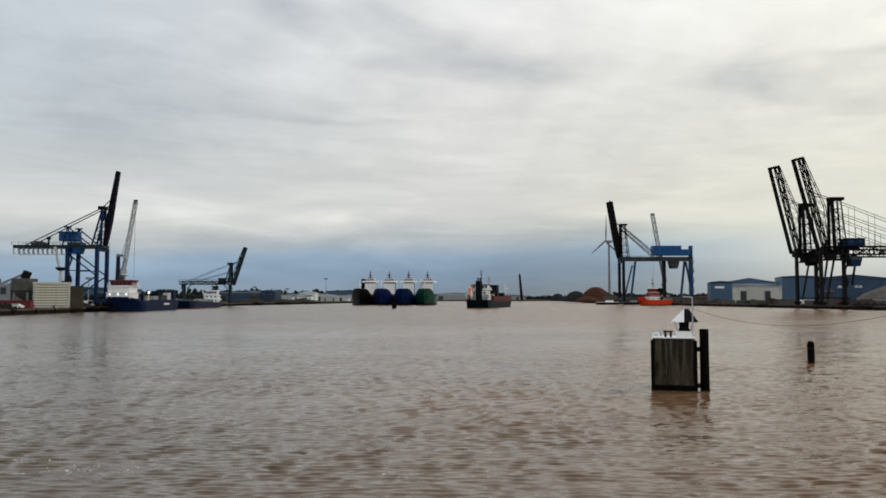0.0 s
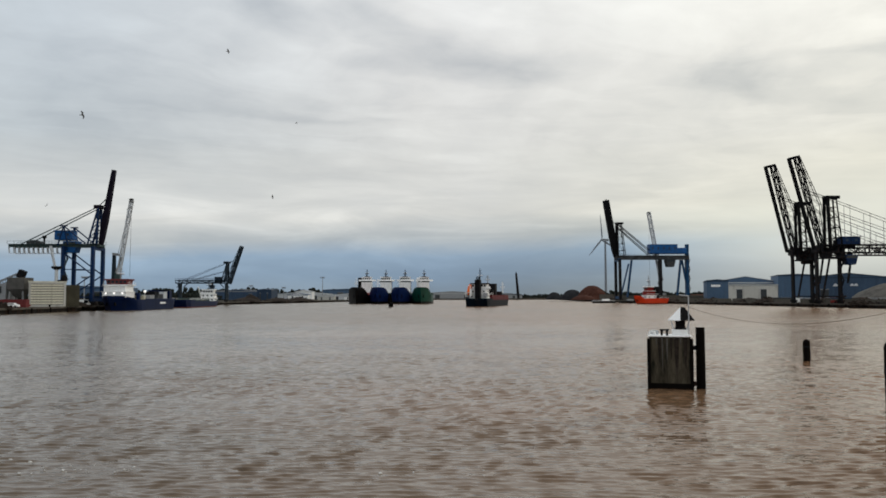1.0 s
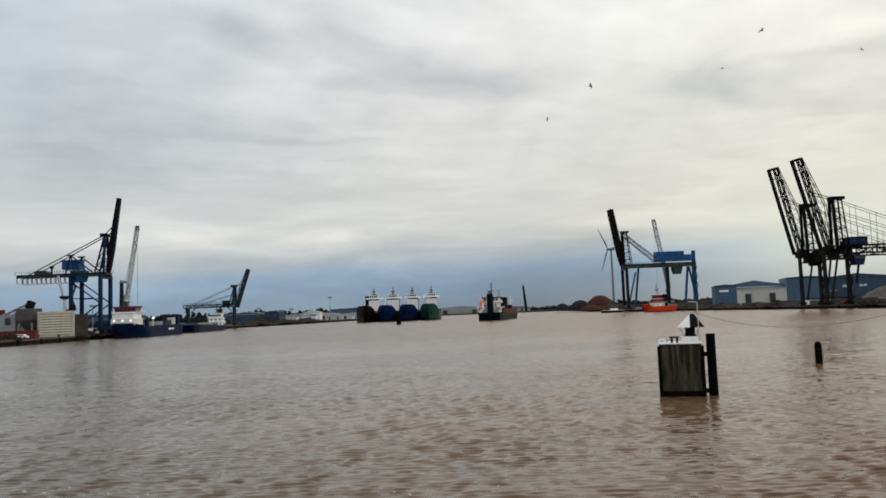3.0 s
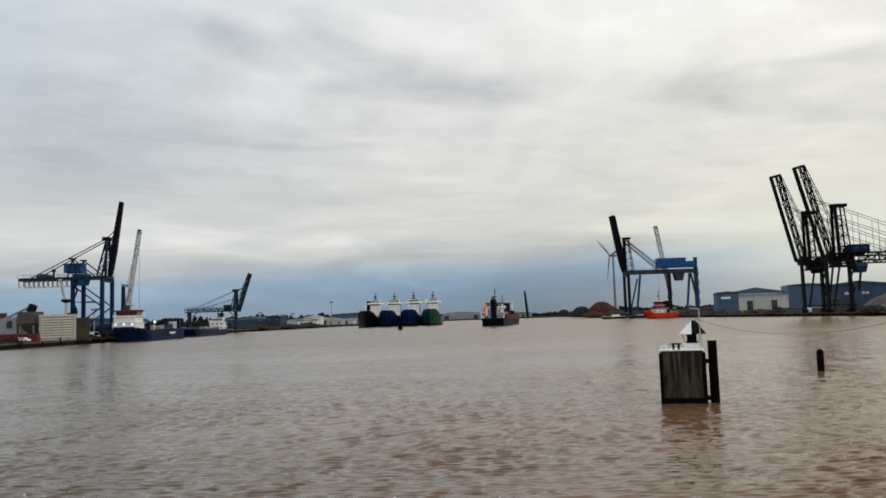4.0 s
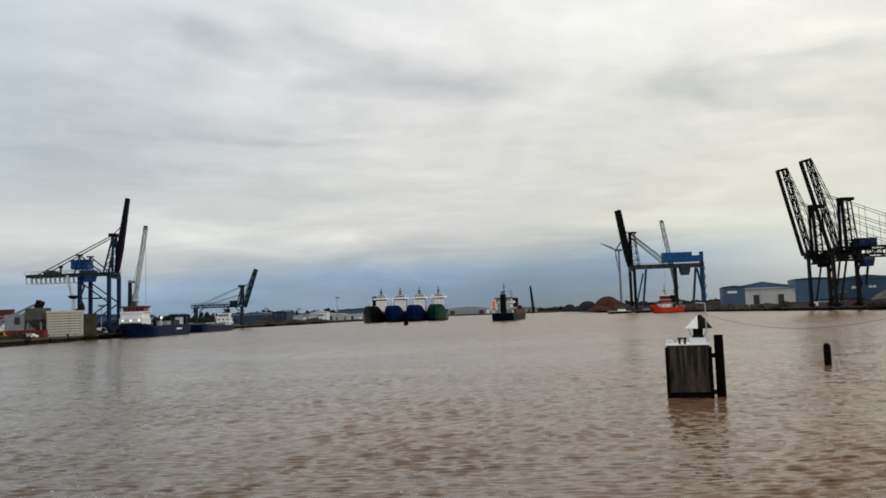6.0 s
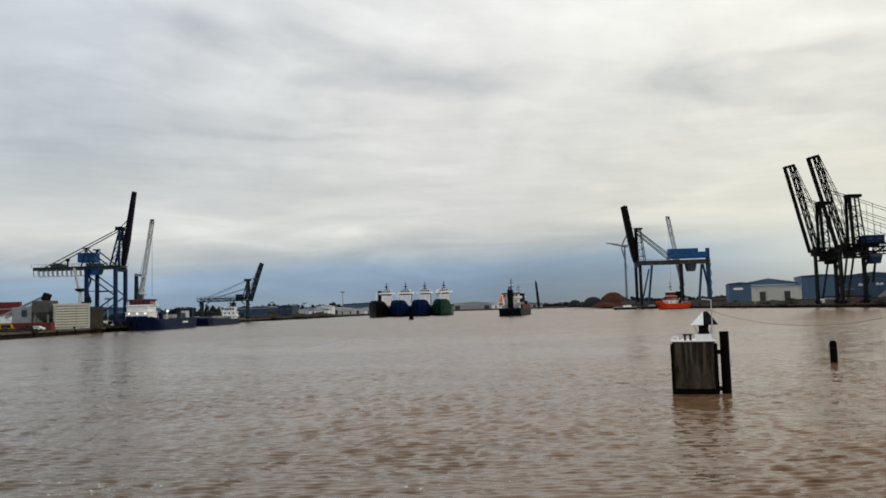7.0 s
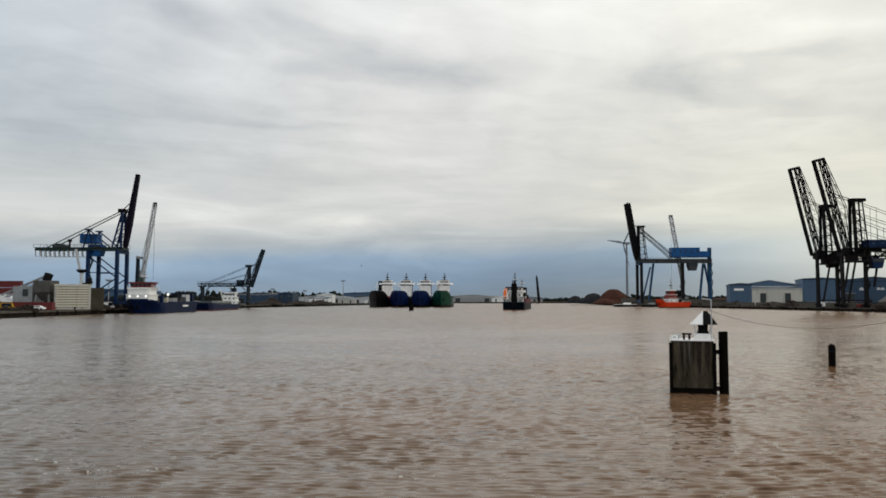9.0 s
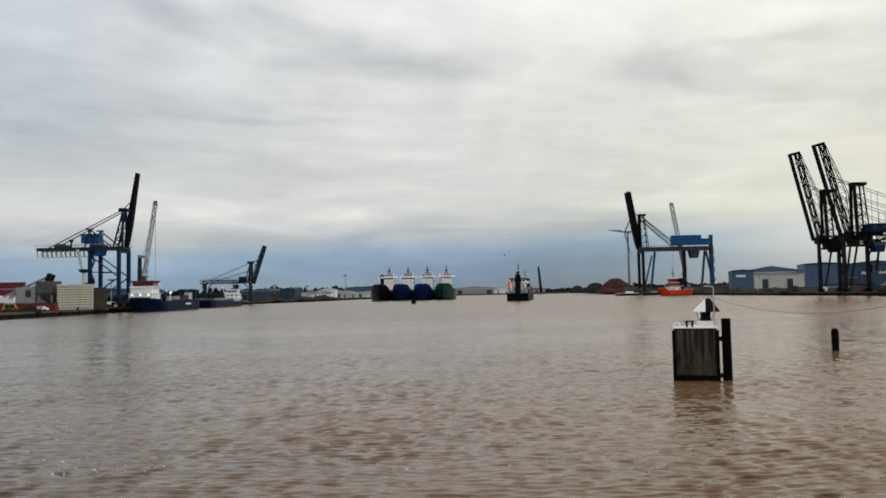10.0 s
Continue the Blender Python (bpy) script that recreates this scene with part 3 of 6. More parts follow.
def build_dolphin():
    t = thing("mooring_dolphin", pose(12.73, 42.7, 0, 0, 0, -15), "weathered concrete dolphin with a small beacon, standing in water", "dolphin")
    bm = BM()
    box(bm, -1.09, 1.09, -1.06, 1.06, -2, 2.79)
    part("block", bm, M["weathered"], t, "streaked grey-green concrete block", 0.04)
    bm = BM()
    box(bm, -1.15, 1.15, -1.13, 1.13, 2.79, 2.85)
    part("cap_slab", bm, M["white"], t, "whitened cap slab", 0.02)
    bm = BM()
    box(bm, -1.11, 1.11, -1.085, 1.08, -2, 0.3)
    part("waterline_band", bm, M["wood"], t, "black wet band at the waterline", 0.02)
    for x in (-1.11, 1.11):
        bm = BM()
        box(bm, x - 0.09, x + 0.09, -1.15, -0.98, -2, 2.7)
        part("corner_fender", bm, M["wood"], t, "", 0.02)
    for x0, x1, y0, z, paint in ((-1.0, -0.85, -0.6, 2.95, "white"), (-0.42, -0.12, -0.7, 3.06, "black"), (-0.85, -0.7, 0.3, 2.95, "pale")):
        bm = BM()
        tube(bm, ((x0 + x1) / 2 - 0.14, y0, 2.83), ((x0 + x1) / 2 - 0.14, y0, z + 0.08), 0.06)
        tube(bm, ((x0 + x1) / 2 + 0.14, y0, 2.83), ((x0 + x1) / 2 + 0.14, y0, z + 0.08), 0.06)
        beam(bm, (x0 - 0.1, y0, z + 0.1), (x1 + 0.1, y0, z + 0.1), 0.12, 0.08)
        part("bollard", bm, M[paint], t)
    bm = BM()
    tube(bm, (1.6, -0.5, -2), (1.6, -0.5, 3.3), 0.25, 16, 0.24)
    part("guard_post", bm, M["wood"], t, "black tarred guard pile", 0.02)
    for x, w, low, paint in ((-0.15, 0.05, 1.5, "gravel"), (0.55, 0.03, 2.35, "gravel"), (-0.7, 0.03, 2.3, "gravel"), (-0.4, 0.03, 0.9, "gravel"), (0.34, 0.13, 0.6, "scrap"), (0.8, 0.11, 1.1, "scrap"), (-0.55, 0.08, 1.3, "scrap"), (0.06, 0.06, 1.6, "scrap")):
        bm = BM()
        ring_skin(bm, [[(x - w * q, -1.068, z), (x + w * q, -1.068, z), (x + w * q, -1.05, z), (x - w * q, -1.05, z)] for z, q in ((low, 0.15), ((low + 2.75) / 2, 0.8), (2.75, 1.0))])
        part("drip_streak", bm, M[paint], t, "dark damp stain down the concrete" if paint == "scrap" else "thin grey lime streak down the concrete")
    for z in (0.25, 2.2):
        bm = BM()
        beam(bm, (1.05, -0.5, z), (1.4, -0.5, z), 0.16, 0.24)
        part("bracket", bm, M["dark"], t)
    b = thing("navigation_beacon", pose(13.26, 42.4, 3.03, 0, 0, -15), "small black and white beacon under a pitched hood", "beacon")
    bm = BM()
    box(bm, -0.44, 0.38, -0.38, 0.38, -0.2, 0.14)
    part("plinth", bm, M["white"], b, "", 0.02)
    bm = BM()
    ring_skin(bm, [[(x * k, y * k, z) for x, y in ((-1, -1), (1, -1), (1, 1), (-1, 1))] for z, k in ((0.14, 0.30), (0.35, 0.24), (0.62, 0.26))])
    part("lantern_body", bm, M["black"], b)
    for sx in (-1, 1):
        for sy in (-1, 1):
            bm = BM()
            beam(bm, (0.34 * sx, 0.3 * sy, 0.14), (0.5 * sx, 0.38 * sy, 0.68), 0.035)
            part("strut", bm, M["pale"], b)
    apex = [(0.02, -0.02, 1.36), (0.24, -0.02, 1.36)]
    corners = [(-0.68, -0.5, 0.66), (-0.02, -0.64, 0.66), (0.74, -0.34, 0.66), (0.62, 0.5, 0.66), (-0.6, 0.5, 0.66)]
    for idx, (c, d, top) in enumerate(((0, 1, 0), (1, 2, 1), (2, 3, 1), (3, 4, 1), (4, 0, 0))):
        bm = BM()
        v = [Vector(corners[c]), Vector(corners[d]), Vector(apex[top]), Vector(apex[0])]
        if (v[2] - v[3]).length < 0.01:
            v = v[:3]
        low = [p + Vector((0, 0, -0.03)) for p in v]
        ring_skin(bm, [low, v])
        part("hood_plate", bm, M["white"] if idx in (0, 3, 4) else M["black"], b, "white hood plate" if idx in (0, 3, 4) else "black hood plate")
    bm = BM()
    tube(bm, (0.42, -0.72, -0.2), (0.42, -0.72, 1.98), 0.03, 8)
    tube(bm, (0.42, -0.72, 1.98), (-0.06, -0.72, 2.03), 0.03, 8)
    part("bent_pipe", bm, M["pale"], b, "thin bent pale pipe")


def build_pile(x, y, r, top, label, name="mooring_pile"):
    t = thing(name, pose(x, y, 0), label, "pile")
    bm = BM()
    prof = [(-2, r), (top - r * 1.0, r), (top - r * 0.55, r * 0.9), (top - r * 0.2, r * 0.65), (top, r * 0.2)]
    ring_skin(bm, [[(k * math.cos(a * math.pi / 8), k * math.sin(a * math.pi / 8), z) for a in range(16)] for z, k in prof])
    part("shaft", bm, M["wood"], t)
    bm = BM()
    ring_skin(bm, [[(k * math.cos(a * math.pi / 8), k * math.sin(a * math.pi / 8), z) for a in range(16)] for z, k in ((top * 0.62, r * 1.05), (top * 0.7, r * 1.05))])
    part("iron_band", bm, M["dark"], t)
    return t


build_dolphin()
build_pile(28.2, 59.2, 0.26, 1.68, "round-topped dark timber pile rising from the water")
right_pile = build_pile(17.13, 29.2, 0.26, 3.3, "tall dark timber pile carrying a thin rope mast")
bm = BM()
tube(bm, (0.1, 0.1, 3.2), (0.55, -0.5, 4.7), 0.04, 8)
part("rope_mast", bm, M["dark"], right_pile)
far_pile = build_pile(-23.2, 370, 0.9, 2.2, "dark timber pile group before the moored ships", "timber_pile")
for dx, dy in ((-0.9, 0.6), (0.7, 0.8)):
    bm = BM()
    tube(bm, (dx, dy, -2), (-0.9 + dx * 0.4, dy * 0.3, 6.2), 0.4, 10, 0.3)
    part("raking_pile", bm, M["wood"], far_pile)


def build_rope():
    a, b = Vector((13.24, 41.6, 4.5)), Vector((17.9, 28.7, 4.65))
    bm = BM()
    n = 40
    pts = [a.lerp(b, i / n) - Vector((0, 0, 0.85 * 4 * (i / n) * (1 - i / n))) for i in range(n + 1)]
    ring_skin(bm, [[p + Vector((0.7 * math.cos(k * math.pi / 3), 0.7 * math.sin(k * math.pi / 3) * 0.3, math.sin(k * math.pi / 3))) * 0.011 for k in range(6)] for p in pts])
    tagged(new("rope", mesh_of(bm, "rope", M["rope"])), "thin slack rope strung between the piles", "rope")


build_rope()


def foam():
    """Scattered flecks of foam on the near water."""
    rnd = random.Random(8)
    bm = BM()
    for cx, cy, n in ((-11.2, 22.4, 11), (-9.6, 22.6, 6), (-1.0, 21.6, 3), (1.2, 22.0, 3), (-12.4, 24.0, 4)):
        for _ in range(n):
            x, y, r = cx + rnd.gauss(0, 0.5), cy + rnd.gauss(0, 0.35), rnd.uniform(0.014, 0.042)
            a0 = rnd.uniform(0, 6)
            ring_skin(bm, [[(x + k * r * 1.6 * math.cos(a0 + a * 1.0472), y + k * r * math.sin(a0 + a * 1.0472), z) for a in range(6)] for z, k in ((-0.03, 1.0), (0.012 + r * 0.25, 0.8), (0.012 + r * 0.4, 0.3))])
    return tagged(new("foam", mesh_of(bm, "foam", M["foam"])), "white foam flecks drifting on brown water", "foam", kind="stuff")


foam()

# ---- cranes ----


def build_crane(name, label, m, legs, b, gz, gh, rear, hinge, tip, apex, house, cab, leg_mat, girder_mat, boom_mat, house_mat, lattice, leg_w, braces, boom_size, splay=0.0, festoon=False, group="", stay_x=None, dark_line=-1, spreads=None, brace_b=None, cab_mat=None):
    """A quay crane with its boom raised. x points to the water, x = 0 at the water-side legs; z = 0 on the quay."""
    t = thing(name, m, label, "crane", group)
    top = gz - gh / 2
    for i, lx in enumerate(legs):
        lb = spreads[i] if spreads else b
        for s in (-1, 1):
            y = s * lb / 2
            bm = BM()
            beam(bm, (lx, y + s * splay, 1.5), (lx, y, top), leg_w, leg_w * 1.15)
            part("leg", bm, leg_mat if i > dark_line else M["dark"], t)
            bm = BM()
            box(bm, lx - 0.5, lx + 0.5, y + s * splay - 2.2, y + s * splay + 2.2, 0.75, 1.6)
            bogie = part("bogie", bm, M["dark"], t, "", 0.08)
            for k in (-1.5, -0.5, 0.5, 1.5):
                bm = BM()
                tube(bm, (lx - 0.2, y + s * splay + k, 0.42), (lx + 0.2, y + s * splay + k, 0.42), 0.42, 12)
                part("wheel", bm, M["black"], bogie)
        bm = BM()
        beam(bm, (lx, -lb / 2 - splay, 2.2), (lx, lb / 2 + splay, 2.2), leg_w * 0.8, leg_w)
        part("sill_beam", bm, leg_mat, t)
        bm = BM()
        beam(bm, (lx, -lb / 2 - 0.6, top - 0.5), (lx, lb / 2 + 0.6, top - 0.5), leg_w * 0.9, leg_w * 1.1)
        part("cross_beam", bm, leg_mat, t)
    bb = brace_b or b
    for (x0, z0), (x1, z1), w in braces:
        for s in (-1, 1):
            bm = BM()
            beam(bm, (x0, s * bb / 2, z0), (x1, s * bb / 2, z1), w)
            part("brace", bm, leg_mat, t)
    gw = min(b * 0.5, 6.0)
    front = max(hinge[0], 0) + 0.5
    if lattice:
        bm = BM()
        truss(bm, (front, 0, gz), (rear, 0, gz), gw, gh, int((front - rear) / (gh * 1.3)), 0.28, (0, 1, 0))
        part("girder", bm, girder_mat, t, "lattice girder")
    else:
        for s in (-1, 1):
            bm = BM()
            beam(bm, (front, s * gw / 2, gz), (rear, s * gw / 2, gz), gh * 0.45, gh)
            part("girder", bm, girder_mat, t)
        n = max(3, int((front - rear) / 8))
        for k in range(n + 1):
            x = front + (rear - front) * k / n
            bm = BM()
            beam(bm, (x, -gw / 2, gz), (x, gw / 2, gz), 0.5, gh * 0.6)
            part("girder_tie", bm, girder_mat, t)
    for s in (-1, 1):
        bm = BM()
        y = s * (gw / 2 + 0.9)
        beam(bm, (front, y, gz + gh / 2), (rear, y, gz + gh / 2), 1.0, 0.1)
        n = int((front - rear) / 2.5)
        for k in range(n + 1):
            x = front + (rear - front) * k / n
            beam(bm, (x, y + s * 0.45, gz + gh / 2), (x, y + s * 0.45, gz + gh / 2 + 1.1), 0.09)
        beam(bm, (front, y + s * 0.45, gz + gh / 2 + 1.1), (rear, y + s * 0.45, gz + gh / 2 + 1.1), 0.1)
        part("walkway", bm, girder_mat, t)
    if festoon:
        bm = BM()
        beam(bm, (0, 0, 0), (0.25, 0, -2.2), 0.36)
        beam(bm, (0.25, 0, -2.2), (1.7, 0, -2.25), 0.16)
        me = mesh_of(bm, "festoon_loop", M["pale"])
        n = int((front - rear) / 1.7)
        for k in range(n):
            if rear + (front - rear) * k / n > legs[-1] - 1.5:
                break
            for s in (-1, 1):
                again("festoon_loop", me, t, pose(rear + (front - rear) * k / n, s * gw / 2, gz - gh / 2))
    hp, tp, ap = Vector((hinge[0], 0, hinge[1])), Vector((tip[0], 0, tip[1])), Vector((apex[0], 0, apex[1]))
    w, h, *rest = boom_size
    taper = rest[0] if rest else 0.62
    if lattice:
        n = int((tp - hp).length / 4.3)
        u = Vector((0, 1, 0)).cross((tp - hp).normalized())
        bm = BM()
        for s in (-1, 1):
            beam(bm, hp + Vector((0, s * w / 2, 0)) + u * (h / 2), tp + Vector((0, s * w / 2, 0)) + u * (h / 2), 0.55, 0.8)
        part("boom_rail", bm, boom_mat, t, "solid rail beams of the raised boom")
        bm = BM()
        truss(bm, hp - u * (h * 0.1), tp - u * (h * 0.1), w, h * 0.32, n, 0.25, (0, 1, 0))
        part("boom", bm, boom_mat, t, "raised lattice boom")
        bm = BM()
        for s in (-1, 1):
            o = Vector((0, s * w / 2, 0))
            edge = []
            for k in range(n + 1):
                f = k / n
                top_p = hp.lerp(tp, f) - u * (h * (0.3 + 0.62 * max(0.0, 1 - abs(f - 0.45) / 0.55)))
                edge.append(top_p + o)
                beam(bm, hp.lerp(tp, f) - u * (h * 0.27) + o, top_p + o, 0.16)
                if k:
                    beam(bm, edge[-2], edge[-1], 0.24)
                    beam(bm, edge[-2], hp.lerp(tp, f) - u * (h * 0.27) + o, 0.14)
        for k in range(0, n + 1, 2):
            f = k / n
            beam(bm, hp.lerp(tp, f) + u * (h / 2) + Vector((0, -w / 2, 0)), hp.lerp(tp, f) + u * (h / 2) + Vector((0, w / 2, 0)), 0.3)
            for s in (-1, 1):
                beam(bm, hp.lerp(tp, f) + u * (h / 2) + Vector((0, s * w / 2, 0)), hp.lerp(tp, f) + Vector((0, s * w / 2, 0)), 0.25)
        part("boom_web", bm, boom_mat, t)
        bm = BM()
        beam(bm, tp + u * (h / 2 + 0.3), tp - u * (h * 0.28), w + 0.8, 1.0)
        part("boom_head", bm, boom_mat, t)
    else:
        bm = BM()
        _, bs, bu = frame_of(hp, tp)
        ring_skin(bm, [[hp.lerp(tp, f) + bs * (i * w * k / 2) + bu * (j * h * k / 2) for i, j in ((-1, -1), (1, -1), (1, 1), (-1, 1))]
                       for f, k in ((0, 0.62), (0.12, 0.85), (0.36, 1.0), (1, taper))])
        part("boom", bm, boom_mat, t, "raised dark box-section boom", 0.15)
        for k in range(1, 9):
            bm = BM()
            c = hp.lerp(tp, k / 8.3)
            q = min(0.66 + k / 8.3, 1 - (1 - taper) * k / 8.3)
            beam(bm, c + Vector((0, -w * q / 2 - 0.12, 0)), c + Vector((0, w * q / 2 + 0.12, 0)), 0.3, h * q + 0.25)
            part("boom_rib", bm, boom_mat, t)
    ap2 = ap + Vector((-3.8 if rear < -55 else 0.0, 0, 0))
    for s in (-1, 1):
        o, oa = Vector((0, s * gw / 2, 0)), Vector((0, s * gw * 0.3, 0))
        for x, width in ((0.3, 1.1 if lattice else 1.4 if dark_line >= 0 else 0.7), (-(apex[1] - gz) * 0.22, 0.55)):
            bm = BM()
            beam(bm, Vector((x, 0, gz)) + o, (ap if x > 0 else ap2) + oa, width)
            part("frame_post", bm, boom_mat if lattice or dark_line >= 0 else leg_mat, t)
        bm = BM()
        tube(bm, ap + oa, Vector((stay_x or rear * 0.86, 0, gz + gh / 2)) + o, 0.12 if lattice else 0.36 if dark_line >= 0 else 0.2, 6)
        part("back_stay", bm, girder_mat, t)
        if dark_line >= 0:
            bm = BM()
            tube(bm, ap + oa - Vector((0, 0, 3)), Vector((stay_x + 4.5, 0, gz + gh / 2)) + o, 0.36, 6)
            part("back_stay", bm, girder_mat, t)
        if lattice:
            bm = BM()
            tube(bm, ap + oa - Vector((0, 0, 5)), Vector((rear * 0.7, 0, gz + gh / 2)) + o, 0.12, 6)
            part("back_stay", bm, girder_mat, t)
        bm = BM()
        tube(bm, ap + oa, hp.lerp(tp, 0.62) + o, 0.17, 6)
        part("boom_stay", bm, boom_mat, t)
    if lattice and rear < -50:
        for k in range(1, 6):
            x = rear * 0.14 * k
            z_hi = apex[1] + (gz + gh / 2 - apex[1]) * x / (rear * 0.86)
            for s in (-1, 1):
                bm = BM()
                tube(bm, (x, s * gw / 2, gz + gh / 2), (x, s * gw / 2, z_hi), 0.09, 5)
                part("hanger", bm, girder_mat, t)
    bm = BM()
    n = 5
    for k in range(1, n):
        f = k / n
        a = Vector((0.3, 0, gz)).lerp(ap, f)
        c = Vector((-(apex[1] - gz) * 0.22, 0, gz)).lerp(ap2, f)
        wy = gw / 2 * (1 - f) + gw * 0.3 * f
        for s in (-1, 1):
            beam(bm, a + Vector((0, s * wy, 0)), c + Vector((0, s * wy, 0)), 0.3)
            c2 = Vector((-(apex[1] - gz) * 0.22, 0, gz)).lerp(ap2, (k - 1) / n)
            beam(bm, a + Vector((0, s * wy, 0)), c2 + Vector((0, s * wy, 0)), 0.25)
        beam(bm, a + Vector((0, -wy, 0)), a + Vector((0, wy, 0)), 0.3)
    part("frame_lacing", bm, boom_mat if lattice or dark_line >= 0 else leg_mat, t)
    bm = BM()
    mid_a = (ap + ap2) / 2
    beam(bm, mid_a + Vector((-0.4, -gw * 0.4, 0)), mid_a + Vector((-0.4, gw * 0.4, 0)), 6.0 if rear < -55 else 3.2 if lattice else 2.4, 1.3)
    part("apex_platform", bm, boom_mat, t)
    x0, x1, z0, z1, hw = house
    bm = BM()
    box(bm, x0, x1, -hw / 2, hw / 2, z0, z1)
    hb = part("machinery_house", bm, house_mat, t, "blue sheet-metal machinery house", 0.25)
    bm = BM()
    box(bm, x0 - 0.3, x1 + 0.3, -hw / 2 - 0.3, hw / 2 + 0.3, z1, z1 + 0.25)
    part("roof", bm, house_mat, hb)
    n = max(2, int((x1 - x0) / 4))
    for k in range(n):
        for s in (-1, 1):
            bm = BM()
            xc = x0 + (x1 - x0) * (k + 0.5) / n
            box(bm, xc - 0.6, xc + 0.6, s * hw / 2 - 0.06, s * hw / 2 + 0.06, z0 + (z1 - z0) * 0.45, z0 + (z1 - z0) * 0.75)
            part("louvre", bm, M["clad_dark"], hb)
    cx, cz, cs = cab
    bm = BM()
    ring_skin(bm, [[(cx - cs * a, -cs * 0.5, cz), (cx + cs * a, -cs * 0.5, cz), (cx + cs * a, cs * 0.5, cz), (cx - cs * a, cs * 0.5, cz)] for a, cz in ((0.4, cz - cs), (0.6, cz - cs * 0.3), (0.6, cz))])
    cabin = part("operator_cab", bm, cab_mat or house_mat, t, "steel operator cab", 0.1)
    bm = BM()
    box(bm, cx - cs * 0.5, cx + cs * 0.5, -cs * 0.52, cs * 0.52, cz - cs * 0.35, cz - cs * 0.08)
    part("cab_window", bm, M["glass"], cabin)
    bm = BM()
    beam(bm, (cx, 0, cz), (cx, 0, gz - gh / 2), 1.2)
    part("cab_hanger", bm, M["dark"], t)
    # zigzag stair on the land side
    bm = BM()
    lx = legs[-1]
    n = max(3, int(top / 4))
    for k in range(n):
        z0, z1 = 2 + (top - 2) * k / n, 2 + (top - 2) * (k + 1) / n
        a, c = (-1.5, 1.5) if k % 2 else (1.5, -1.5)
        beam(bm, (lx - leg_w, a, z0), (lx - leg_w, c, z1), 0.7, 0.15)
        beam(bm, (lx - leg_w, c - 0.8, z1), (lx - leg_w, c + 0.8, z1), 0.9, 0.12)
    part("stair", bm, girder_mat, t)
    return t


first_crane = build_crane("harbour_crane", "blue quay crane with a raised dark boom beside a moored ship", pose(-129, 290, LAND), (0.0, -11.0), 8.5, 22.5, 1.15, -32.5,
            (0.9, 22.0), (5.3, 51.4), (0.2, 37.3), (-15.6, -9.0, 24.7, 28.0, 4.6), (-9.7, 24.2, 4.3),
            M["blue"], M["green"], M["boom"], M["house"], False, 1.15,
            (((-11, 3.2), (0, 3.2), 0.35), ((-11, 4), (0, 11.5), 0.4), ((0, 11.5), (-11, 19.8), 0.4), ((-11, 13.5), (-3, 13.5), 0.3), ((-13.2, 22.5), (-11.2, 29.8), 0.4), ((-9.4, 22.5), (-11.2, 29.8), 0.4), ((-11.2, 29.8), (-3.0, 23.2), 0.4), ((-12.6, 29.8), (-9.8, 29.8), 0.5)), (2.4, 2.0, 0.7), festoon=True, stay_x=-28)
bm = BM()
box(bm, -26.2, -21.4, -1.8, 1.8, 23.05, 24.2)
box(bm, -25.2, -23.0, -1.4, 1.4, 24.2, 24.7)
part("rear_winch", bm, M["steel"], first_crane, "grey winch housing on the girder's rear", 0.08)
bm = BM()
beam(bm, (-20.4, 0, 23.0), (-20.4, 0, 25.6), 0.5)
box(bm, -20.9, -19.9, -0.6, 0.6, 25.4, 26.4)
part("winch_post", bm, M["dark"], first_crane)
build_crane("harbour_crane", "small grey-blue quay crane with a short raised boom", pose(-133.5, 482, LAND), (0.0, -29.0), 12, 12.6, 1.8, -31.0,
            (1.5, 11.5), (8.8, 34.6), (0.5, 24.6), (-7.0, -3.0, 11.6, 15.4, 4.5), (-9.0, 10.5, 2.4),
            M["slate"], M["slate"], M["slate"], M["slate"], True, 1.1,
            (((-29, 9), (-25.5, 12.5), 0.5), ((0, 9), (-3.5, 12.5), 0.5)), (2.2, 2.0), spreads=(3.0, 3.0))
third_crane = build_crane("harbour_crane", "large bridge crane with a bright blue machinery house", pose(147, 632, LAND, 0, 0, 180), (0.0, -35.0, -57.0), 15, 35.0, 3.2, -58.0,
            (1.6, 35.6), (9.2, 82.5), (0.5, 63.5), (-48.4, -25.6, 38.2, 45.6, 9.0), (-43.0, 33.8, 6.5),
            M["leg_blue"], M["steel"], M["black"], M["house"], False, 2.0,
            (((-11.5, 33), (-7.5, 2.5), 1.2), ((-2, 2.5), (-9, 30), 0.8), ((-48.5, 2.5), (-52.0, 33), 1.2), ((-57, 30), (-57.3, 46), 2.2), ((-53, 33), (-58.5, 3), 1.0)), (4.2, 5.2, 0.94), stay_x=-31, dark_line=1,
            spreads=(15, 2.4, 2.4), brace_b=1.6, cab_mat=M["steel"])
bm = BM()
box(bm, -56.0, -48.1, -3.6, 3.6, 38.2, 43.0)
part("electrical_room", bm, M["house"], third_crane, "lower blue annex of the machinery house", 0.2)
D_LABELS = ("black lattice bridge crane with a raised open boom", "black lattice bridge crane with raised boom, nearer the lock")
TWINS = ((168.0, 357, 3.3, -5.6, 2.9, 12.0, (-25.0, -17.0, 25.8, 29.2, 5.0), (-3.0, 21.8, 3.6), "dark"),
         (170.5, 335, 5.4, -4.6, 3.5, 13.5, (-13.0, -5.0, 25.8, 29.0, 5.0), (-9.0, 21.4, 4.4), "blue"))
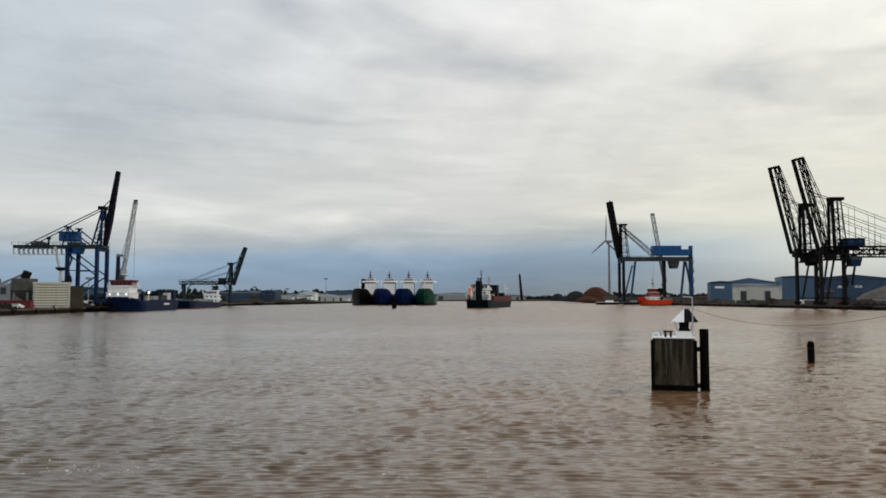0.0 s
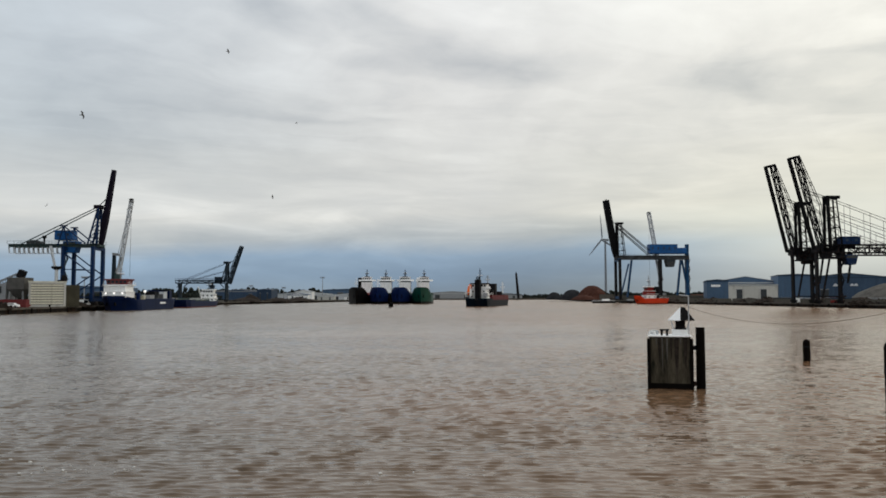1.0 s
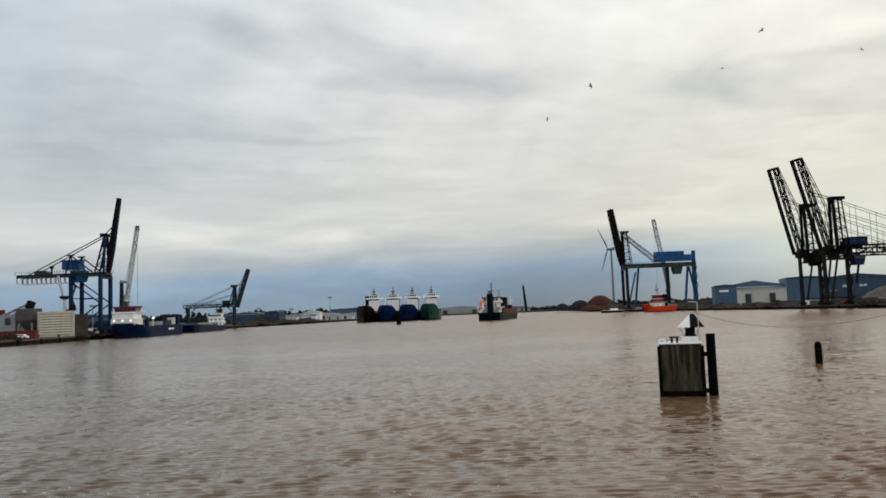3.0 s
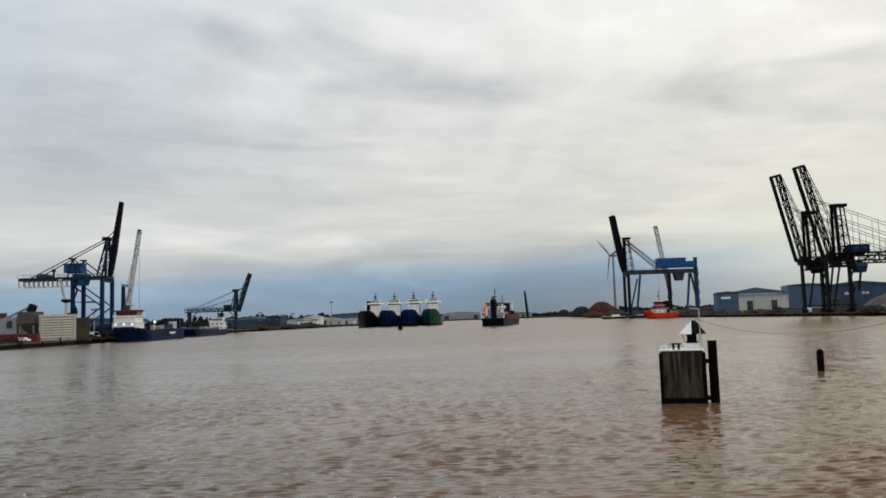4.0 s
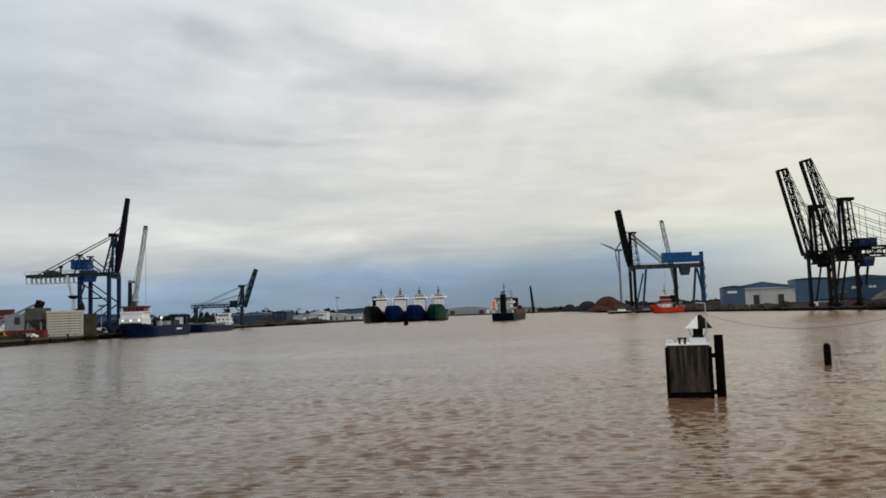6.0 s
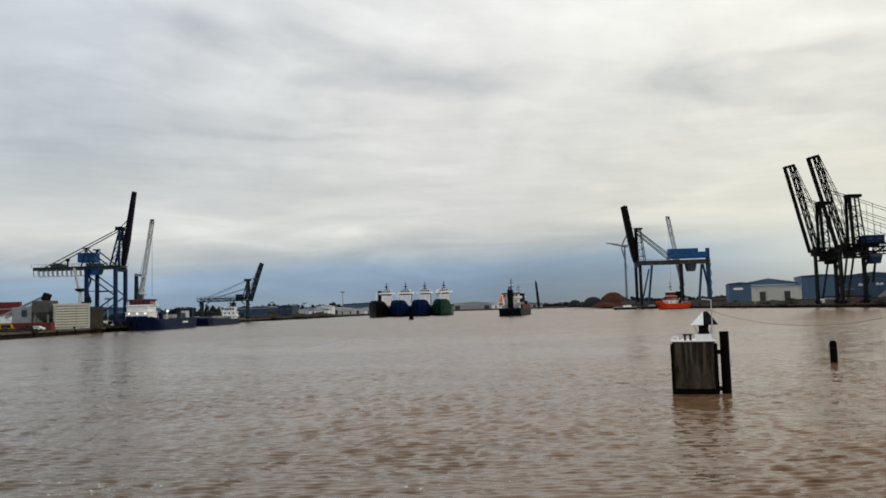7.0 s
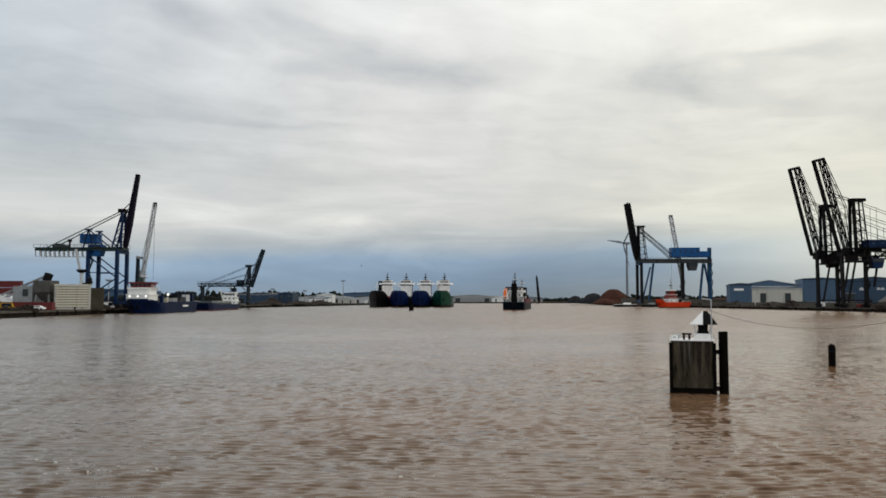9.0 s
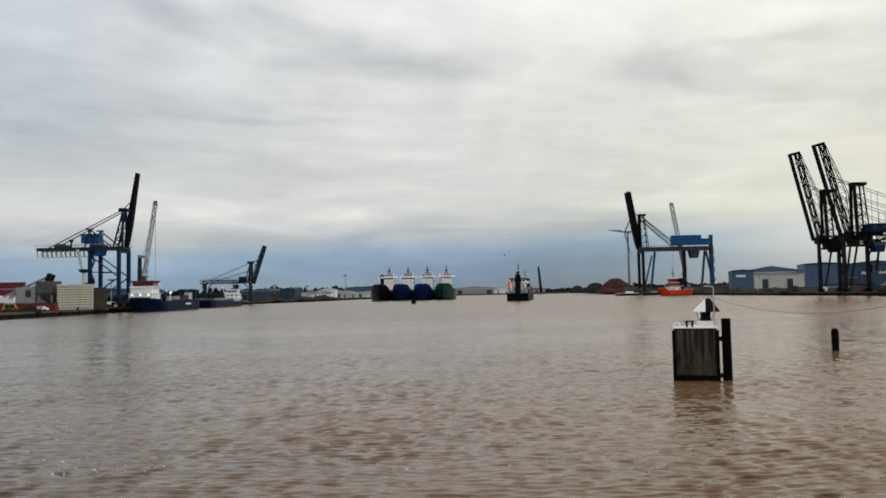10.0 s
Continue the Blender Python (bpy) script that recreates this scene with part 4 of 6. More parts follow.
for label, (ox, oy, la, lb, hx, tx, house, cab, paint) in zip(D_LABELS, TWINS):
    t = build_crane("bridge_crane", label, pose(ox, oy, LAND, 0, 0, 180), (la, lb), 10.0, 24.0, 3.4, -62.0,
                    (hx, 24.4), (tx, 64.4), (0.5, 46.6), house, cab,
                    M["dark"], M["dark"], M["black"], M[paint], True, 0.9,
                    (((la - 6.1, 21.5), (la - 2.2, 2.5), 0.4), ((lb - 5.7, 22.5), (lb - 3.4, 9.0), 0.45), ((la, 3.2), (lb, 3.2), 0.5)), (1.7, 5.6), splay=0.2, group="lattice bridge cranes", spreads=(0.9, 0.9), brace_b=0.8)
    bm = BM()
    box(bm, lb - 1.5, la - 2.5, -3.4, 3.4, 19.6, 20.4)
    part("trolley_deck", bm, M["dark"], t, "dark trolley deck below the girder", 0.1)
    for x in (lb - 0.4, (la + lb) / 2, la - 3.4):
        bm = BM()
        box(bm, x - 0.9, x + 0.9, -2.2, 2.2, 20.4, 22.3)
        part("drive_unit", bm, M["dark"], t, "", 0.1)
    for x in (lb - 0.5, lb + 1.6, la - 1.4, la + 0.4):
        bm = BM()
        box(bm, x - 0.55, x + 0.55, -2.6, 2.6, 22.3, 25.2)
        part("hinge_frame", bm, M["dark"], t, "", 0.06)
    bm = BM()
    box(bm, lb - 1.0, la + 0.8, -2.85, -2.62, 22.6, 24.6)
    part("side_plate", bm, M["dark"], t)
    bm = BM()
    for k in range(9):
        x = lb - 2.0 + (la - lb + 3.0) * k / 8
        beam(bm, (x, 3.45, 20.4), (x, 3.45, 21.6), 0.12)
    beam(bm, (lb - 2.0, 3.45, 21.6), (la + 1.0, 3.45, 21.6), 0.12)
    part("trolley_railing", bm, M["dark"], t)


def build_mobile_crane(m, label, tower_h, boom_from, boom_to, color, thick):
    t = thing("mobile_crane", m, label, "crane")
    bm = BM()
    box(bm, -4.5, 4.5, -2.2, 2.2, 0.9, 2.4)
    part("chassis", bm, M["dark"], t, "", 0.1)
    for k in range(5):
        for s in (-1, 1):
            bm = BM()
            tube(bm, (-3.6 + k * 1.8, s * 2.3, 0.7), (-3.6 + k * 1.8, s * 1.5, 0.7), 0.7, 12)
            part("wheel", bm, M["black"], t)
    bm = BM()
    box(bm, -3.5, 2.5, -1.8, 1.8, 2.5, 6.0)
    part("engine_house", bm, color, t, "", 0.15)
    bm = BM()
    beam(bm, (0, 0, 6.0), (0, 0, tower_h), 1.5, 1.5, 1.1)
    part("tower", bm, M["slate"], t)
    bm = BM()
    beam(bm, (-0.5, 0, tower_h), (2.0, 0, tower_h - 0.4), 1.6, 1.0)
    part("tower_head", bm, M["grey"], t)
    bm = BM()
    box(bm, 0.6, 2.8, -1.0, 1.0, tower_h * 0.5, tower_h * 0.5 + 2.6)
    part("operator_cab", bm, color, t, "", 0.1)
    bm = BM()
    truss(bm, boom_from, boom_to, thick, thick * 0.9, 16, thick * 0.13)
    part("boom", bm, M["pale"], t, "pale lattice boom")
    bm = BM()
    a, b = Vector(boom_from), Vector(boom_to)
    box(bm, b.x - thick * 0.5, b.x + thick * 0.5, -thick * 0.45, thick * 0.45, b.z - 0.8, b.z + 0.8)
    part("boom_head", bm, M["dark"], t)
    bm = BM()
    tube(bm, (1.5, 0, tower_h), b, 0.08, 5)
    tube(bm, b, (b.x, b.y, boom_from[2] + 2), 0.06, 5)
    part("hoist_rope", bm, M["dark"], t)
    bm = BM()
    tube(bm, (0.5, 0, tower_h * 0.6), a.lerp(b, 0.3), 0.35, 8)
    part("luffing_ram", bm, M["grey"], t)


build_mobile_crane(pose(-130.5, 308, LAND), "grey mobile harbour crane with a pale lattice boom", 20.5, (1.5, 0, 9.5), (6.4, 0, 42.0), M["green"], 1.25)
build_mobile_crane(pose(185, 640, LAND, 0, 0, 180), "pale mobile harbour crane behind the bridge crane", 26, (0, 0, 16), (9.5, 0, 73.0), M["grey"], 2.6)

# ---- ships ----


def build_hull(t, L, B, mid, bow, stern, hull_mat, boot_mat, rake=5.0, flare=0.35, boot=0.6, square=0.85, bulwark=1.0):
    """Hull along y, bow at +y, waterline at z = 0. mid, bow, stern: deck heights."""
    n = 22

    def width(s, deck):
        if s < 0.1:
            k = square + (1 - square) * math.sin(s / 0.1 * math.pi / 2)
        elif s < 0.72:
            k = 1.0
        else:
            f = (s - 0.72) / 0.28
            k = (1 - f ** (2.2 if deck else 1.6))
        return max(0.015, k) * B / 2

    def deck_z(s):
        if s > 0.8:
            return mid + (bow - mid) * math.sin(min(1, (s - 0.8) / 0.14) * math.pi / 2)
        if s < 0.2:
            return mid + (stern - mid) * min(1, (0.2 - s) / 0.05)
        return mid

    def station(s, z):
        f = max(0.0, min(1.0, z / max(0.1, deck_z(s))))
        lower, upper = width(s, False), width(s, True)
        g = f ** (1 + flare)
        half = lower + (upper - lower) * g
        y = -L / 2 + L * s - rake * (1 - f) * max(0, (s - 0.72) / 0.28)
        if s < 0.06:
            y += (1 - f) * 1.5
        return half, y

    ss = [0, 0.015, 0.04, 0.08, 0.14, 0.149, 0.2, 0.3, 0.45, 0.6, 0.72, 0.78, 0.8, 0.83, 0.86, 0.89, 0.92, 0.945, 0.965, 0.98, 0.992, 1.0]
    for name, levels, m in (("boot_top", (-1.5, -0.6, 0.0, boot), boot_mat), ("hull", (boot, None), hull_mat)):
        bm = BM()
        rings = []
        for s in ss:
            top = deck_z(s) + bulwark
            zs = list(levels) if levels[-1] is not None else [boot + (top - boot) * k / 5 for k in range(6)]
            side = [(*station(s, min(z, deck_z(s))), z) for z in zs]
            rings.append([(-h, y, z) for h, y, z in side] + [(h, y, z) for h, y, z in side[::-1]])
        vs = [[bm.verts.new(p) for p in r] for r in rings]
        k = len(rings[0])
        for a, b in zip(vs, vs[1:]):
            for i in range(k - 1):
                if name == "hull" and i == k // 2 - 1:
                    continue
                bm.faces.new((a[i], a[i + 1], b[i + 1], b[i]))
        bm.faces.new(vs[0])
        bm.faces.new(vs[-1])
        part(name, bm, m, t)
    bm = BM()
    row = [[bm.verts.new((sg * station(s, deck_z(s))[0] * 0.985, station(s, deck_z(s))[1], deck_z(s))) for sg in (-1, 1)] for s in ss]
    for a, b in zip(row, row[1:]):
        bm.faces.new((a[0], a[1], b[1], b[0]))
    part("deck", bm, M["deck"], t)
    for sg in (-1, 1):
        bm = BM()
        h, y = station(0.965, bow * 0.6)
        beam(bm, (sg * h, y, bow * 0.62), (sg * (h + 0.25), y + 0.1, bow * 0.38), 0.7, 0.3)
        beam(bm, (sg * (h + 0.2), y - 0.7, bow * 0.42), (sg * (h + 0.2), y + 0.7, bow * 0.42), 0.35)
        part("anchor", bm, M["black"], t)


def build_house(t, name, y0, y1, w, z0, storeys, h, mat_, windows=True, step=0.0, label=""):
    """Stacked deckhouse levels with window panes front and back."""
    for k in range(storeys):
        bm = BM()
        ww = w - step * k
        box(bm, -ww / 2, ww / 2, y0 + step * k * 0.4, y1 - step * k * 0.4, z0 + k * h, z0 + (k + 1) * h)
        lv = part(name, bm, mat_, t, label, 0.1)
        bm = BM()
        box(bm, -ww / 2 - 0.25, ww / 2 + 0.25, y0 + step * k * 0.4 - 0.25, y1 - step * k * 0.4 + 0.25, z0 + (k + 1) * h - 0.12, z0 + (k + 1) * h + 0.04)
        part("deck_edge", bm, mat_, lv)
        if windows:
            n = max(3, int(ww / 2.2))
            bm = BM()
            box(bm, -0.42, 0.42, -0.05, 0.05, -0.38, 0.38)
            me = mesh_of(bm, "pane", M["glass"])
            for yy in (y0 + step * k * 0.4 - 0.02, y1 - step * k * 0.4 + 0.02):
                for i in range(n):
                    again("pane", me, lv, pose(-ww / 2 + ww * (i + 0.5) / n, yy, z0 + (k + 0.58) * h))
            for xx in (-ww / 2 - 0.02, ww / 2 + 0.02):
                for i in range(max(2, int((y1 - y0) / 3))):
                    again("pane", me, lv, pose(xx, y0 + (y1 - y0) * (i + 0.5) / max(2, int((y1 - y0) / 3)), z0 + (k + 0.58) * h, 0, 0, 90))


def build_bridge(t, y0, y1, w, z, h, wing, mat_, roof_mat):
    bm = BM()
    ring_skin(bm, [[(-w / 2 - e, y0 - e, zz), (w / 2 + e, y0 - e, zz), (w / 2 + e, y1 + e, zz), (-w / 2 - e, y1 + e, zz)] for zz, e in ((z, 0), (z + h * 0.4, 0.05), (z + h, 0.3))])
    b = part("bridge", bm, mat_, t, "wheelhouse with a band of windows")
    bm = BM()
    box(bm, -w / 2 - 0.7, w / 2 + 0.7, y0 - 0.7, y1 + 0.7, z + h, z + h + 0.5)
    part("bridge_roof", bm, roof_mat, b, "", 0.1)
    n = max(4, int(w / 1.3))
    bm = BM()
    box(bm, -0.48, 0.48, -0.06, 0.06, -0.5, 0.5)
    me = mesh_of(bm, "pane", M["glass"])
    for yy in (y0 - 0.2, y1 + 0.2):
        for i in range(n):
            again("pane", me, b, pose(-w / 2 + w * (i + 0.5) / n, yy, z + h * 0.68))
    if wing:
        bm = BM()
        box(bm, -wing / 2, wing / 2, y0 + 0.3, y0 + 2.6, z - 0.2, z)
        box(bm, -wing / 2, -w / 2, y0 + 0.3, y0 + 0.42, z, z + 1.1)
        box(bm, w / 2, wing / 2, y0 + 0.3, y0 + 0.42, z, z + 1.1)
        part("bridge_wing", bm, mat_, b)


def build_mast(t, y, z, h, x=0.0, mat_=None):
    bm = BM()
    tube(bm, (x, y, z), (x, y, z + h), 0.28, 8, 0.12)
    for f, w in ((0.45, 2.6), (0.7, 1.8), (0.85, 1.2)):
        beam(bm, (x - w / 2, y, z + h * f), (x + w / 2, y, z + h * f), 0.22)
    ms = part("mast", bm, mat_ or M["grey"], t)
    bm = BM()
    beam(bm, (x - 1.3, y + 0.6, z + h * 0.55), (x + 1.3, y + 0.6, z + h * 0.55), 0.35, 0.3)
    part("radar", bm, M["white"], ms)


def rails(t, x, y0, y1, z, mat_):
    n = int(abs(y1 - y0) / 2)
    for s in (-1, 1):
        bm = BM()
        for k in range(n + 1):
            y = y0 + (y1 - y0) * k / n
            beam(bm, (s * x, y, z), (s * x, y, z + 1.05), 0.07)
        for zz in (0.55, 1.05):
            beam(bm, (s * x, y0, z + zz), (s * x, y1, z + zz), 0.07)
        part("railing", bm, mat_, t)


def coaster(m, label, hull_mat, funnel_x, funnel_mat, extra, group):
    t = thing("cargo_ship", m, label, "ship", group)
    build_hull(t, 84, 14.4, 5.2, 10.2, 6.5, hull_mat, M["hull_black"], flare=0.9, boot=1.5)
    wide = 7.6 if extra else 8.2
    build_house(t, "deckhouse", -38, -29, wide, 6.5, 4, 2.6, M["white"], False, 0.0)
    build_bridge(t, -36, -30, wide - 1.2, 16.9, 2.5, 13.4, M["white"], M["white"])
    bm = BM()
    box(bm, -wide / 2 - 0.5, wide / 2 + 0.5, -29.0, -28.8, 15.9, 16.75)
    part("window_band", bm, M["glass"], t, "dark band of front windows")
    bm = BM()
    beam(bm, (-2.0, -32.4, 19.9), (2.0, -32.4, 19.9), 0.9, 1.1)
    tube(bm, (0, -32.4, 19.6), (0, -32.4, 23.6), 0.55, 8, 0.3)
    beam(bm, (-1.4, -32.4, 22.3), (1.4, -32.4, 22.3), 0.5)
    part("signal_mast", bm, M["dark"], t, "dark signal mast")
    build_mast(t, -33.6, 19.9, 6.0, 0.0, M["dark"])
    bm = BM()
    box(bm, funnel_x - 1.4, funnel_x + 1.4, -40.5, -36.5, 6.5, 19.5 if abs(funnel_x) > 4 else 16.5)
    part("funnel", bm, funnel_mat, t, "", 0.3)
    for k in range(6):
        bm = BM()
        box(bm, -5.2, 5.2, -25 + k * 8.6, -25 + k * 8.6 + 8.3, 5.2, 7.6)
        part("hatch_cover", bm, M["red"] if extra else M["green"], t, "", 0.12)
    build_mast(t, 36, 10.2, 7.0, 0, M["white"])
    bm = BM()
    for s in (-1, 1):
        box(bm, s * 2.2 - 0.7, s * 2.2 + 0.7, 31, 33, 10.2, 11.3)
    part("windlass", bm, M["grey"], t, "", 0.1)
    rails(t, 2.6, 32, 37, 10.3, M["white"])
    bm = BM()
    box(bm, -3.6, 3.6, 25.5, 27, 6.0, 8.6)
    part("breakwater", bm, hull_mat, t)
    return t


COASTERS = (
    (-56.6, "black-hulled coaster moored bow out with a tall funnel", "hull_black", 6.0, "black", True),
    (-42.0, "royal-blue coaster moored bow out beside another", "hull_royal", -3.0, "hull_royal", False),
    (-27.0, "blue coaster with white wheelhouse moored bow out", "hull_royal", -3.0, "hull_royal", False),
    (-12.3, "green-hulled coaster moored at the end of the row", "hull_green", 4.6, "white", True),
)
for i, (x, label, hm, fx, fm, ex) in enumerate(COASTERS):
    coaster(pose(x, 562 + 1.5 * (i % 2), 0, 0, 0, 180 - 0.6), label, M[hm], fx, M[fm], ex, "row of moored coasters")


def supply_ship():
    t = thing("supply_ship", pose(-119.4, 304, 0, 0, 0, 180 + 1.5), "dark blue supply ship with white forward superstructure at the quay", "ship")
    build_hull(t, 58, 13, 3.2, 4.6, 3.4, M["hull_blue"], M["hull_blue"], rake=4, flare=0.6, boot=0.5, bulwark=0.7)
    build_house(t, "deckhouse", 14.5, 23.0, 8.6, 4.6, 2, 2.2, M["white"], False, 0.7)
    bm = BM()
    box(bm, -4.6, 4.6, 14, 21.6, 9.1, 9.4)
    part("bridge_deck", bm, M["white"], t)
    build_bridge(t, 15.5, 20.5, 7.4, 9.4, 1.6, 0, M["maroon"], M["maroon"])
    build_mast(t, 17, 11.2, 4.5)
    for s in (-1, 1):
        bm = BM()
        box(bm, s * 4.8 - 0.6, s * 4.8 + 0.6, 11, 12.8, 3.4, 6.4)
        part("funnel", bm, M["hull_blue"], t, "", 0.15)
    bm = BM()
    for s in (-1, 1):
        box(bm, s * 6.2 - 0.25, s * 6.2 + 0.25, -27, 8, 3.2, 4.2)
    part("cargo_rail", bm, M["hull_blue"], t, "", 0.08)
    items = ((-3, -4, 3.2, 5, 2.4, "grey"), (1.5, -3, 2.4, 4, 2.9, "steel"), (-2.5, 3, 3, 3, 2.2, "beige"), (3.5, 5, 2, 3, 2.6, "orange"), (4.2, 1, 1.4, 2.2, 2.0, "dark"), (3.8, -15, 1.6, 3, 2.6, "white"), (4.4, -6, 1.2, 1.6, 3.4, "dark"), (3.5, -10, 3, 5, 2.6, "green"), (-4, -12, 2.4, 6, 2.8, "steel"), (1.0, -19, 4, 5, 4.0, "dark"), (-4.2, -18, 2, 4, 3.8, "pale"), (-4.4, -24, 2, 3, 4.2, "hull_blue"))
    for x, y, w, l, h, mm in items:
        bm = BM()
        box(bm, x - w / 2, x + w / 2, y - l / 2, y + l / 2, 3.2, 3.2 + h)
        part("deck_cargo", bm, M[mm], t, "", 0.08)
    bm = BM()
    tube(bm, (-4.2, -22, 3.2), (-4.2, -22, 7.2), 0.6, 10)
    beam(bm, (-4.2, -22, 7.0), (3.0, -20, 7.6), 0.6)
    part("deck_crane", bm, M["hull_blue"], t)
    bm = BM()
    tube(bm, (-4.6, 4.5, 3.2), (-4.6, 4.5, 7.4), 0.12, 8)
    lamp_post = part("lamp_post", bm, M["white"], t)
    bm = BM()
    box(bm, -4.95, -4.25, 4.2, 4.8, 6.6, 7.4)
    part("floodlight", bm, M["lit"], lamp_post, "lit deck floodlight")
    for k in range(3):
        bm = BM()
        tube(bm, (-3.0 + 3.0 * k, 23.0, 6.2), (-3.0 + 3.0 * k, 23.16, 6.2), 0.36, 14)
        part("porthole_light", bm, M["lit"], t, "bright round deck light")
    rails(t, 4.5, 14, 21.5, 9.3, M["white"])
    bm = BM()
    box(bm, 5.75, 5.95, -14, -7.5, 2.6, 3.3)
    ob = part("hull_bars", bm, M["white"], t, "pale unreadable lettering bars")
    ob.location = (-12.37, 0, -0.5)


def lamp_material():
    m = bpy.data.materials.new("lit_lamp")
    m.use_nodes = True
    b = m.node_tree.nodes["Principled BSDF"]
    b.inputs["Emission Color"].default_value, b.inputs["Emission Strength"].default_value = (1, 0.97, 0.9, 1), 1.0
    return m


M["lit"] = lamp_material()
supply_ship()


def second_ship():
    t = thing("coastal_ship", pose(-121.5, 385, 0, 0, 0, 2), "low dark blue ship with white aft wheelhouse at the quay", "ship")
    build_hull(t, 70, 11.5, 2.2, 4.0, 3.0, M["hull_blue"], M["boot"], boot=0.3, bulwark=0.5)
    build_house(t, "deckhouse", 20, 27, 7.4, 2.2, 2, 2.1, M["white"], True, 0.9)
    build_bridge(t, 21, 25.4, 5.2, 6.4, 1.9, 7.6, M["white"], M["white"])
    build_mast(t, 23, 8.7, 5.0, 0.0, M["dark"])
    for k in range(4):
        bm = BM()
        box(bm, -4, 4, -26 + k * 9, -26 + k * 9 + 8.6, 2.2, 3.8 + (k % 2) * 0.5)
        part("hatch_cover", bm, M["green" if k % 2 else "deck"], t, "", 0.1)
    rails(t, 5.4, -30, 12, 3.2, M["white"])
    bm = BM()
    beam(bm, (4.5, -8, 4), (4.5, -14, 9.5), 0.5)
    part("gangway", bm, M["white"], t)


second_ship()


def leaving_ship():
    """Origin at the stern's waterline, bow towards +y."""
    t = thing("coaster_under_way", pose(18, 377, 0, 0, 0, -15), "dark coaster seen from astern, lifeboat and red hatches", "ship")
    build_hull(t, 84, 11.6, 2.5, 5.4, 3.3, M["hull_navy"], M["hull_navy"], boot=0.4, square=0.93, bulwark=0.6)
    build_house(t, "deckhouse", -37, -29, 8.8, 3.6, 2, 2.4, M["white"], True, 0.5)
    build_bridge(t, -35, -29.5, 7.6, 8.9, 2.2, 11.6, M["white"], M["black"])
    bm = BM()
    box(bm, -1.1, 1.5, -40.5, -36, 3.9, 13.2)
    fn = part("funnel", bm, M["black"], t, "tall black funnel casing", 0.3)
    bm = BM()
    for x in (-0.6, 0.1, 0.8):
        tube(bm, (x, -38, 13.2), (x, -38, 14.8), 0.25, 8)
    part("exhaust_pipe", bm, M["black"], fn)
    build_mast(t, -33, 11.2, 8.0, 0.2, M["black"])
    build_mast(t, -30, 11.2, 4.6, 3.6, M["grey"])
    # lifeboat in its davits
    bm = BM()
    prof = [(-3.0, 0.2), (-2.6, 0.8), (-1.6, 1.15), (0, 1.25), (1.6, 1.15), (2.6, 0.8), (3.0, 0.2)]
    ring_skin(bm, [[(-4.3 + 0.85 * r * math.cos(a * math.pi / 6), -38.0 + y * 0.75, 8.3 + y * 0.75 + r * 1.0 * math.sin(a * math.pi / 6)) for a in range(12)] for y, r in prof])
    lb = part("lifeboat", bm, M["lifeboat"], t, "bright orange enclosed lifeboat")
    bm = BM()
    box(bm, -5.7, -5.4, -40.6, -36.0, 4.6, 6.4)
    box(bm, -3.6, -2.7, -40.4, -38.6, 5.0, 8.6)
    part("boat_locker", bm, M["white"], t, "white lockers under the lifeboat")
    for y in (-39, -35):
        bm = BM()
        beam(bm, (-3.2, y, 4.8), (-3.6, y, 10.2), 0.3)
        beam(bm, (-3.6, y, 10.2), (-4.8, y, 10.3), 0.25)
        part("davit", bm, M["white"], t)
    bm = BM()
    box(bm, -6.0, -2.4, -40.6, -33.5, 6.6, 6.85)
    part("boat_deck", bm, M["white"], t)
    for k in range(6):
        bm = BM()
        box(bm, -5.2, 5.2, -26 + k * 8.8, -26 + k * 8.8 + 8.5, 2.7, 5.6)
        part("hatch_cover", bm, M["crimson"], t, "dark red hatch cover", 0.12)
    for x0, x1, y0, y1, z1 in ((0.4, 5.2, -17.5, -12, 11.6), (1.5, 5.0, -24, -21, 8.2), (2.5, 5.2, 2, 5, 7.6)):
        bm = BM()
        box(bm, x0, x1, y0, y1, 5.6, z1)
        part("gantry", bm, M["dark"], t, "dark hatch gantry", 0.15)
    bm = BM()
    box(bm, 3.0, 5.2, -40, -37.4, 4.8, 6.6)
    part("winch", bm, M["grey"], t, "", 0.1)
    rails(t, 5.9, -41.5, -28, 5.7, M["white"])
    build_mast(t, 37, 6.8, 7.0, 0, M["white"])
    for ob in t.children:
        ob.location = ob.location + Vector((0, 42, 0))
    return t


leaving = leaving_ship()


